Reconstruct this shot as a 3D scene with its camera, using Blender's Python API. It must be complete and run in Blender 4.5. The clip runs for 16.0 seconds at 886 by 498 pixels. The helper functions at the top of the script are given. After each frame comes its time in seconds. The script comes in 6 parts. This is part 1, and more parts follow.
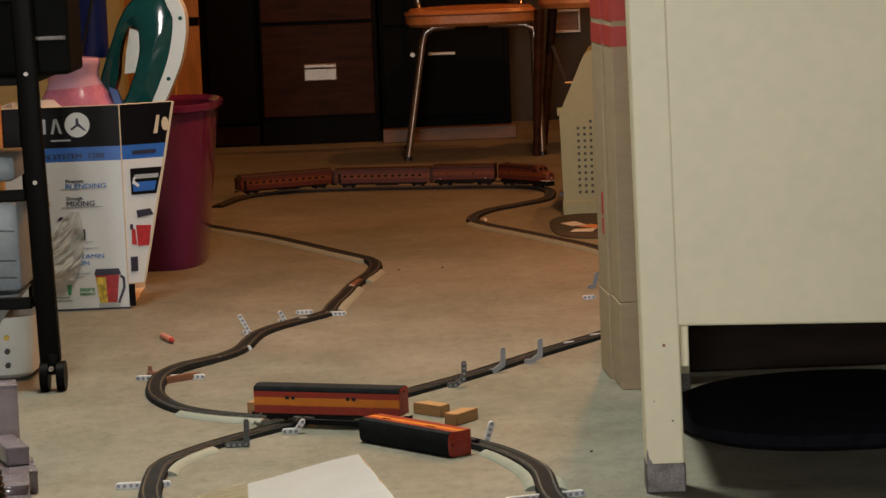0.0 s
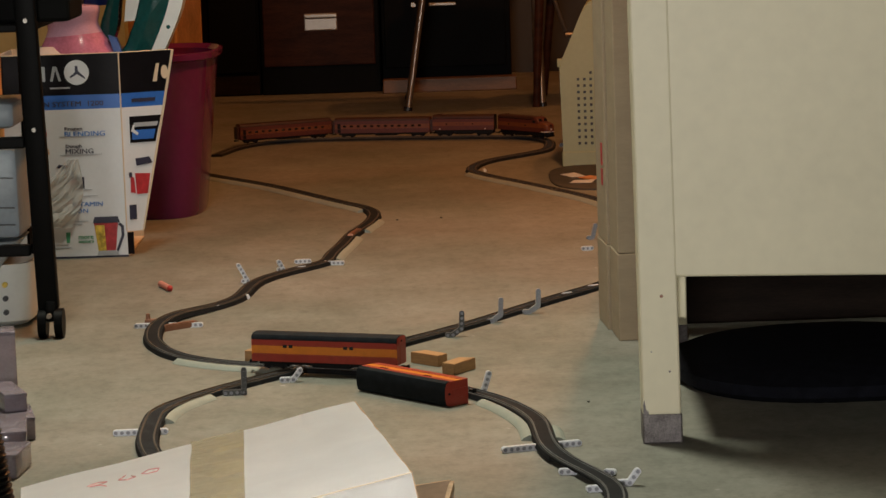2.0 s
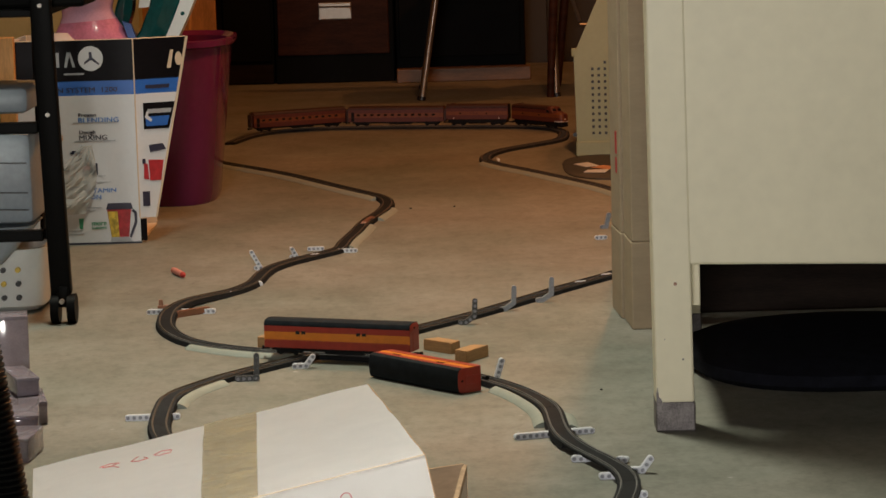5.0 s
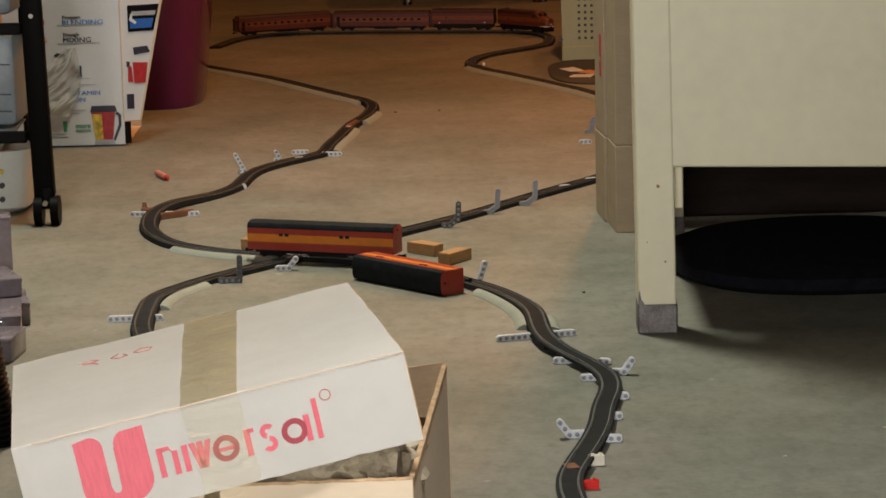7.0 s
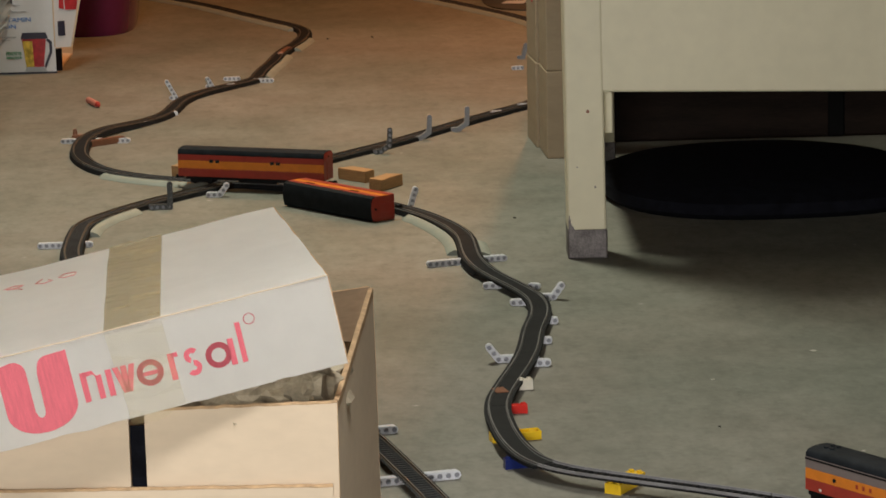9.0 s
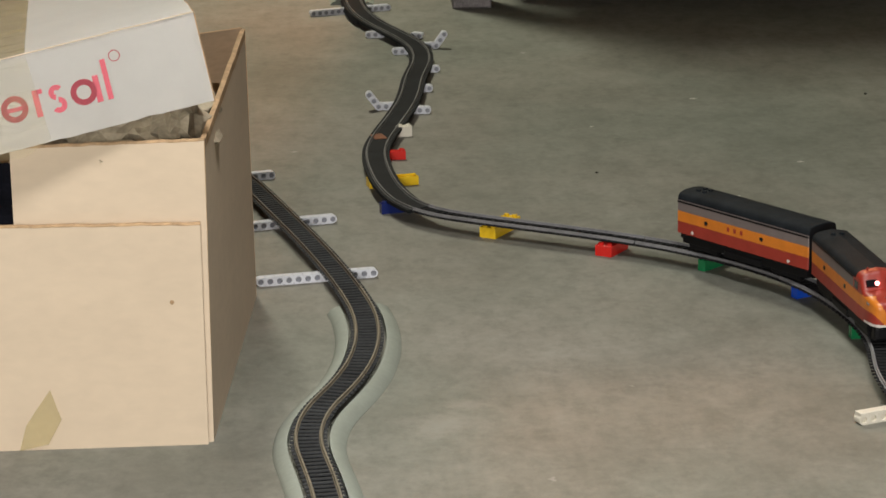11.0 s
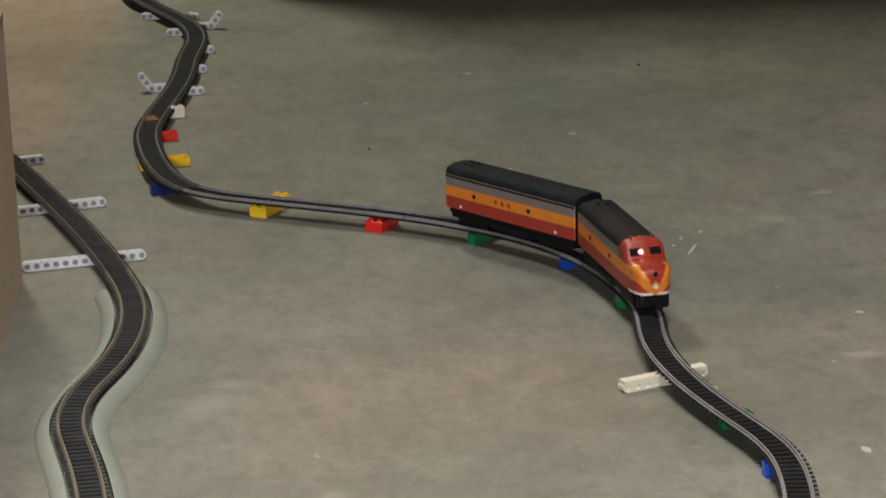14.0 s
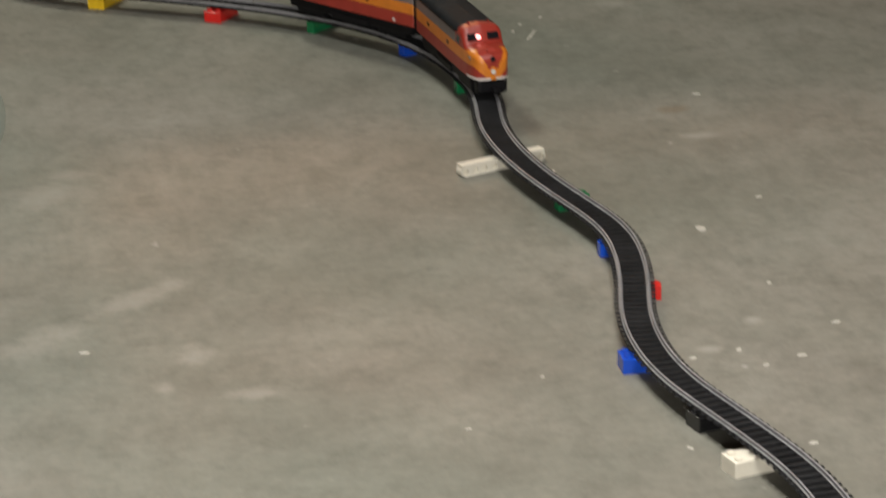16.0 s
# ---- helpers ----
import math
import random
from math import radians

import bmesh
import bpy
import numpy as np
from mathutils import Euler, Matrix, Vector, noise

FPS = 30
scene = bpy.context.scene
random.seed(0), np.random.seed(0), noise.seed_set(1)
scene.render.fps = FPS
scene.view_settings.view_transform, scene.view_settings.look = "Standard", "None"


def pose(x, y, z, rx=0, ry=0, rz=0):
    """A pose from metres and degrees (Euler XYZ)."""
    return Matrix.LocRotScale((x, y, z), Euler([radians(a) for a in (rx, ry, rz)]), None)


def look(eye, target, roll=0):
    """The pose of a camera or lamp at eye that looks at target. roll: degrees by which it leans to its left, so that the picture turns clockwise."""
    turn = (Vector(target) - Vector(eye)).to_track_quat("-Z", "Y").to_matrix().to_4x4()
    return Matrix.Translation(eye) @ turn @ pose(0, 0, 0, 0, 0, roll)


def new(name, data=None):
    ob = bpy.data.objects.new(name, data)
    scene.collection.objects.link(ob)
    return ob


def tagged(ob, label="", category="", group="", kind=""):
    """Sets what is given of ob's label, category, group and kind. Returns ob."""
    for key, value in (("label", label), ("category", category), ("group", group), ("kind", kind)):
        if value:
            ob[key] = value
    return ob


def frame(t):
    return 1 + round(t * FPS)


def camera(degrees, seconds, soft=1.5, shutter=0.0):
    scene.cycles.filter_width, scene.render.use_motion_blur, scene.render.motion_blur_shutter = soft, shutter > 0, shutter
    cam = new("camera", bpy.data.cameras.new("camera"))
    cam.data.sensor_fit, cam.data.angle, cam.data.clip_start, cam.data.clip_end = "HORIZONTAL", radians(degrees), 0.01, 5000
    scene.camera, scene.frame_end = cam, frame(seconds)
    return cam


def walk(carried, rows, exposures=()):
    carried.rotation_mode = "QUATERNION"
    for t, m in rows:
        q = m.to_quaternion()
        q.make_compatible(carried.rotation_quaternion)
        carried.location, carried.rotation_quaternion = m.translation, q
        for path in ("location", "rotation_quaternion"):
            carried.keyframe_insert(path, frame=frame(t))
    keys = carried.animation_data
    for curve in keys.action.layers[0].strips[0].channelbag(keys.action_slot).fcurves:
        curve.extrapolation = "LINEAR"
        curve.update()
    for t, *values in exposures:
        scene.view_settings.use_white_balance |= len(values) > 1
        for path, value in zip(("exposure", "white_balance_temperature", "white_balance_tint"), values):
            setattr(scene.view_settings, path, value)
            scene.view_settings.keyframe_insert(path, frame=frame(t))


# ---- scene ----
# ---- camera ----
cam = camera(17.823, 16.0, soft=1.5, shutter=0.5)


def aimed(x, y, z, yaw, pitch, roll):
    """The camera's pose from its place and its heading, tilt and lean in degrees."""
    a, b = radians(yaw), radians(pitch)
    way = Vector((-math.sin(a) * math.cos(b), math.cos(a) * math.cos(b), math.sin(b)))
    return look((x, y, z), Vector((x, y, z)) + way * 3, roll)


PATH = (
    (0.0, -0.0272, -0.0021, 0.7165, 0.000, -6.706, -2.316), (0.5, -0.0260, -0.0055, 0.7178, 0.014, -6.859, -2.339),
    (1.0, -0.0211, -0.0002, 0.7169, 0.132, -7.213, -2.278), (1.5, -0.0262, -0.0028, 0.7151, 0.097, -7.596, -2.057),
    (2.0, -0.0253, -0.0026, 0.7137, 0.031, -7.687, -1.939), (2.5, -0.0232, -0.0023, 0.7153, 0.057, -7.640, -1.848),
    (3.0, -0.0245, -0.0049, 0.7142, 0.186, -7.505, -1.850), (3.2, -0.0220, -0.0047, 0.7107, 0.275, -7.423, -1.854),
    (5.3, -0.0272, 0.0026, 0.7059, 0.289, -8.086, -1.532), (5.5, -0.0260, 0.0011, 0.7060, 0.310, -8.357, -1.431),
    (6.0, -0.0269, 0.0028, 0.6997, 0.383, -8.885, -1.479), (6.5, -0.0257, 0.0004, 0.7009, 0.292, -9.355, -1.447),
    (7.0, -0.0216, 0.0021, 0.6985, 0.080, -9.718, -1.433), (7.5, -0.0210, 0.0037, 0.6960, -0.272, -10.209, -1.326),
    (8.0, -0.0196, 0.0000, 0.6942, -0.626, -10.665, -1.293), (8.5, -0.0151, 0.0046, 0.6929, -0.917, -10.963, -1.399),
    (9.0, -0.0120, 0.0016, 0.6949, -1.162, -11.201, -1.391), (9.5, -0.0109, -0.0056, 0.6963, -1.702, -12.292, -1.322),
    (10.0, -0.0001, -0.0103, 0.6898, -2.282, -14.266, -0.841), (10.2, 0.0043, -0.0096, 0.6763, -2.541, -15.179, -0.612),
    (10.7, 0.0098, -0.0040, 0.6755, -2.980, -16.150, -0.700), (11.5, 0.0170, 0.0050, 0.6765, -3.150, -15.350, -1.050),
    (12.3, 0.0228, 0.0100, 0.6766, -3.714, -14.582, -1.286), (12.5, 0.0230, 0.0091, 0.6779, -4.045, -14.594, -1.247),
    (13.0, 0.0349, 0.0100, 0.6720, -5.208, -14.970, -1.175), (13.5, 0.0495, 0.0070, 0.6678, -6.336, -15.626, -1.245),
    (14.0, 0.0502, 0.0019, 0.6688, -6.990, -16.425, -1.223), (14.5, 0.0448, 0.0042, 0.6680, -7.411, -17.172, -1.300),
    (15.0, 0.0538, 0.0016, 0.6648, -7.958, -17.778, -1.325), (15.5, 0.0539, -0.0046, 0.6698, -9.071, -18.994, -1.226),
    (16.0, 0.0647, -0.0074, 0.6606, -9.884, -20.546, -1.205))
walk(cam, [(row[0], aimed(*row[1:])) for row in PATH], exposures=[(0.0, -0.12), (1.5, -0.2), (3.0, -0.33), (5.5, -0.22), (7.0, -0.2), (8.5, -0.4), (10.2, -0.32), (12.3, -0.68), (13.5, -0.76), (14.0, -0.56), (14.5, -0.47), (15.0, -0.53), (16.0, -0.61)])

# ---- light ----
world = bpy.data.worlds.new("world")
scene.world = world
world.use_nodes = True
world.node_tree.nodes["Background"].inputs[0].default_value = (0.5, 0.45, 0.4, 1)
world.node_tree.nodes["Background"].inputs[1].default_value = 0.005


def lamp(name, kind, place, target, watts, colour, size, size_y=0.0):
    data = bpy.data.lights.new(name, kind)
    data.energy, data.color = watts, colour
    if kind == "AREA":
        data.shape, data.size, data.size_y = "RECTANGLE", size, size_y or size
    else:
        data.shadow_soft_size = size
    ob = new(name, data)
    ob.matrix_world = look(place, target)
    return ob


lamp("ceiling_lamp_far", "POINT", (0.98, 8.62, 2.30), (0, 8, 0), 44, (1.0, 0.35, 0.09), 0.03)
lamp("hanging_lamp_middle", "POINT", (0.362, 5.50, 1.90), (0.36, 5.0, 0), 98, (1.0, 0.41, 0.14), 0.045)
left = lamp("ceiling_lamp_left", "AREA", (-0.35, 4.20, 2.40), (-0.30, 3.45, 0), 34, (0.98, 0.98, 0.80), 0.32, 0.62)
left.data.spread = radians(124)
near = lamp("ceiling_lamp_near", "AREA", (0.30, 0.8, 2.42), (0.30, 0.81, 0.0), 33.5, (1.0, 0.965, 0.915), 0.35, 0.45)
near.data.spread = radians(85)
# added low source behind the camera, unseen, its kind unknown; lights fronts facing it
behind = lamp("unseen_low_light_behind", "AREA", (-0.40, -2.1, 0.95), (0.10, 3.0, 0.45), 22, (1.0, 0.96, 0.90), 0.6, 0.7)
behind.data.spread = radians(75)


# ---- materials ----
def material(name, colour, rough=0.5, metal=0.0, vary=0.12, scale=40.0, bump=0.0, bump_scale=0.0, second=None, coat=0.0,
             stretch=(1, 1, 1), rough_vary=0.0, trans=0.0, glow=0.0, alpha=1.0, spec=0.5):
    """A surface with two scales of variation, and fine relief."""
    m = bpy.data.materials.new(name)
    m.use_nodes = True
    nt = m.node_tree
    b = nt.nodes["Principled BSDF"]
    b.inputs["Roughness"].default_value, b.inputs["Metallic"].default_value = rough, metal
    b.inputs["Specular IOR Level"].default_value = spec
    b.inputs["Coat Weight"].default_value = coat
    b.inputs["Transmission Weight"].default_value = trans
    b.inputs["Alpha"].default_value = alpha
    co = nt.nodes.new("ShaderNodeTexCoord")
    mp = nt.nodes.new("ShaderNodeMapping")
    mp.inputs["Scale"].default_value = stretch
    nt.links.new(co.outputs["Object"], mp.inputs["Vector"])
    n1, n2 = nt.nodes.new("ShaderNodeTexNoise"), nt.nodes.new("ShaderNodeTexNoise")
    n1.inputs["Scale"].default_value, n1.inputs["Detail"].default_value = scale, 4
    n2.inputs["Scale"].default_value, n2.inputs["Detail"].default_value = scale * 9, 3
    for n in (n1, n2):
        nt.links.new(mp.outputs[0], n.inputs["Vector"])
    mixn = nt.nodes.new("ShaderNodeMix")
    mixn.data_type = "FLOAT"
    mixn.inputs[0].default_value = 0.4
    nt.links.new(n1.outputs[0], mixn.inputs[2])
    nt.links.new(n2.outputs[0], mixn.inputs[3])
    ramp = nt.nodes.new("ShaderNodeValToRGB")
    dark = [c * (1 - vary) for c in colour]
    light = second or [min(1, c * (1 + vary)) for c in colour]
    ramp.color_ramp.elements[0].position, ramp.color_ramp.elements[1].position = 0.36, 0.64
    ramp.color_ramp.elements[0].color, ramp.color_ramp.elements[1].color = (*dark, 1), (*light, 1)
    nt.links.new(mixn.outputs[0], ramp.inputs[0])
    nt.links.new(ramp.outputs[0], b.inputs["Base Color"])
    if rough_vary:
        mr = nt.nodes.new("ShaderNodeMapRange")
        mr.inputs[3].default_value, mr.inputs[4].default_value = rough - rough_vary, rough + rough_vary
        nt.links.new(n1.outputs[0], mr.inputs[0])
        nt.links.new(mr.outputs[0], b.inputs["Roughness"])
    if bump:
        n3 = nt.nodes.new("ShaderNodeTexNoise")
        n3.inputs["Scale"].default_value, n3.inputs["Detail"].default_value = bump_scale or scale * 4, 5
        nt.links.new(mp.outputs[0], n3.inputs["Vector"])
        bp = nt.nodes.new("ShaderNodeBump")
        bp.inputs["Strength"].default_value, bp.inputs["Distance"].default_value = bump, 0.002
        nt.links.new(n3.outputs[0], bp.inputs["Height"])
        nt.links.new(bp.outputs[0], b.inputs["Normal"])
    if glow:
        b.inputs["Emission Color"].default_value, b.inputs["Emission Strength"].default_value = (*colour, 1), glow
    return m


def concrete():
    """Sealed grey-olive concrete: broad cloudy patches, trowel streaks, pale scuffs and dark specks."""
    m = bpy.data.materials.new("sealed_concrete")
    m.use_nodes = True
    nt = m.node_tree
    b = nt.nodes["Principled BSDF"]
    co = nt.nodes.new("ShaderNodeTexCoord")

    def noise_of(size, detail, stretch=(1, 1, 1), rough=0.55):
        mp = nt.nodes.new("ShaderNodeMapping")
        mp.inputs["Scale"].default_value = stretch
        nt.links.new(co.outputs["Object"], mp.inputs["Vector"])
        n = nt.nodes.new("ShaderNodeTexNoise")
        n.inputs["Scale"].default_value, n.inputs["Detail"].default_value, n.inputs["Roughness"].default_value = size, detail, rough
        nt.links.new(mp.outputs[0], n.inputs["Vector"])
        return n.outputs[0]

    def ramp_of(value, stops):
        r = nt.nodes.new("ShaderNodeValToRGB")
        for k, (at, c) in enumerate(stops):
            e = r.color_ramp.elements[k] if k < 2 else r.color_ramp.elements.new(at)
            e.position, e.color = at, (*c, 1)
        nt.links.new(value, r.inputs[0])
        return r.outputs[0]

    def mix(kind, fac, a, c):
        n = nt.nodes.new("ShaderNodeMix")
        n.data_type, n.blend_type = "RGBA", kind
        if isinstance(fac, float):
            n.inputs[0].default_value = fac
        else:
            nt.links.new(fac, n.inputs[0])
        nt.links.new(a, n.inputs[6])
        if isinstance(c, tuple):
            n.inputs[7].default_value = (*c, 1)
        else:
            nt.links.new(c, n.inputs[7])
        return n.outputs[2]

    broad = ramp_of(noise_of(1.7, 9, (1, 0.8, 1), 0.62), [(0.34, (0.168, 0.172, 0.150)), (0.50, (0.210, 0.206, 0.182)), (0.66, (0.256, 0.252, 0.230))])
    cloud = ramp_of(noise_of(8.5, 8, (1.0, 0.75, 1), 0.66), [(0.34, (0.80, 0.80, 0.78)), (0.66, (1.07, 1.07, 1.07))])
    base = mix("MULTIPLY", 0.9, broad, cloud)
    mottle = ramp_of(noise_of(34, 9, (1.4, 0.8, 1), 0.74), [(0.36, (0.80, 0.80, 0.79)), (0.52, (1.0, 1.0, 1.0)), (0.68, (1.10, 1.10, 1.09))])
    base = mix("MULTIPLY", 0.9, base, mottle)
    streak = ramp_of(noise_of(20, 8, (1.1, 1.0, 1), 0.7), [(0.30, (0.72, 0.72, 0.71)), (0.44, (1.0, 1.0, 1.0))])
    base = mix("MULTIPLY", 0.8, base, streak)
    hue = ramp_of(noise_of(3.1, 5, (1, 0.9, 1), 0.5), [(0.38, (0.96, 1.0, 0.97)), (0.62, (1.03, 0.99, 0.96))])
    base = mix("MULTIPLY", 1.0, base, hue)
    grain = ramp_of(noise_of(120, 4), [(0.3, (0.86, 0.86, 0.85)), (0.7, (1.04, 1.04, 1.04))])
    base = mix("MULTIPLY", 0.8, base, grain)
    scuff = ramp_of(noise_of(5.5, 9, (1.0, 0.9, 1), 0.74), [(0.56, (0, 0, 0)), (0.72, (0.32, 0.32, 0.32))])
    base = mix("MIX", scuff, base, (0.300, 0.290, 0.262))
    rust = ramp_of(noise_of(4.3, 6, (1.0, 1.0, 1), 0.7), [(0.66, (0, 0, 0)), (0.80, (0.35, 0.35, 0.35))])
    base = mix("MIX", rust, base, (0.20, 0.155, 0.105))
    speck = ramp_of(noise_of(48, 3, (1, 1, 1), 0.4), [(0.755, (0, 0, 0)), (0.80, (0.8, 0.8, 0.8))])
    base = mix("MIX", speck, base, (0.36, 0.35, 0.32))
    ragged = noise_of(42, 9, (1, 1, 1), 0.78)

    def patch(base, x, y, rx, ry, turn, colour, strength):
        """A worn or stained place on the floor, ragged towards its edge."""
        mp = nt.nodes.new("ShaderNodeMapping")
        mp.vector_type = "TEXTURE"
        mp.inputs["Location"].default_value, mp.inputs["Rotation"].default_value = (x, y, 0), (0, 0, radians(turn))
        mp.inputs["Scale"].default_value = (rx, ry, 1)
        nt.links.new(co.outputs["Object"], mp.inputs["Vector"])
        far = nt.nodes.new("ShaderNodeVectorMath")
        far.operation = "LENGTH"
        nt.links.new(mp.outputs[0], far.inputs[0])
        fade = nt.nodes.new("ShaderNodeMapRange")
        fade.inputs[1].default_value, fade.inputs[2].default_value = 0.2, 1.5
        fade.inputs[3].default_value, fade.inputs[4].default_value = 0.62, 0.0
        nt.links.new(far.outputs["Value"], fade.inputs[0])
        add = nt.nodes.new("ShaderNodeMath")
        add.operation = "ADD"
        nt.links.new(fade.outputs[0], add.inputs[0])
        nt.links.new(ragged, add.inputs[1])
        cut = nt.nodes.new("ShaderNodeMapRange")
        cut.inputs[1].default_value, cut.inputs[2].default_value = 0.80, 1.10
        cut.inputs[3].default_value, cut.inputs[4].default_value = 0.0, 0.62 * strength
        nt.links.new(add.outputs[0], cut.inputs[0])
        return mix("MIX", cut.outputs[0], base, colour)

    pale, brown = (0.36, 0.345, 0.305), (0.17, 0.115, 0.065)
    for x, y, rx, ry, turn, colour, strength in (
            (0.112, 1.899, 0.048, 0.036, 20, pale, 0.55), (0.160, 1.685, 0.060, 0.020, 38, pale, 0.65), (0.095, 1.627, 0.050, 0.024, 35, pale, 0.6),
            (0.186, 1.583, 0.018, 0.026, 0, pale, 0.7), (0.216, 1.516, 0.025, 0.014, 0, pale, 0.65), (0.165, 1.535, 0.010, 0.014, 0, pale, 0.7),
            (0.595, 1.922, 0.022, 0.011, 0, pale, 0.9), (0.619, 2.290, 0.024, 0.016, 0, pale, 0.8), (0.680, 2.367, 0.016, 0.012, 0, pale, 0.9),
            (0.533, 1.562, 0.010, 0.009, 0, pale, 0.9), (0.494, 1.522, 0.012, 0.008, 0, pale, 0.8), (0.592, 1.988, 0.020, 0.012, 0, brown, 0.75),
            (0.485, 2.355, 0.032, 0.030, 10, pale, 0.45), (0.204, 2.379, 0.042, 0.026, 0, pale, 0.4), (0.134, 1.940, 0.022, 0.018, 0, pale, 0.5)):
        base = patch(base, x, y, rx, ry, turn, colour, strength)
    nt.links.new(base, b.inputs["Base Color"])
    mr = nt.nodes.new("ShaderNodeMapRange")
    mr.inputs[3].default_value, mr.inputs[4].default_value = 0.50, 0.78
    b.inputs["Specular IOR Level"].default_value = 0.35
    nt.links.new(noise_of(5, 6), mr.inputs[0])
    nt.links.new(mr.outputs[0], b.inputs["Roughness"])
    bp = nt.nodes.new("ShaderNodeBump")
    bp.inputs["Strength"].default_value, bp.inputs["Distance"].default_value = 0.12, 0.002
    nt.links.new(noise_of(60, 6), bp.inputs["Height"])
    nt.links.new(bp.outputs[0], b.inputs["Normal"])
    return m


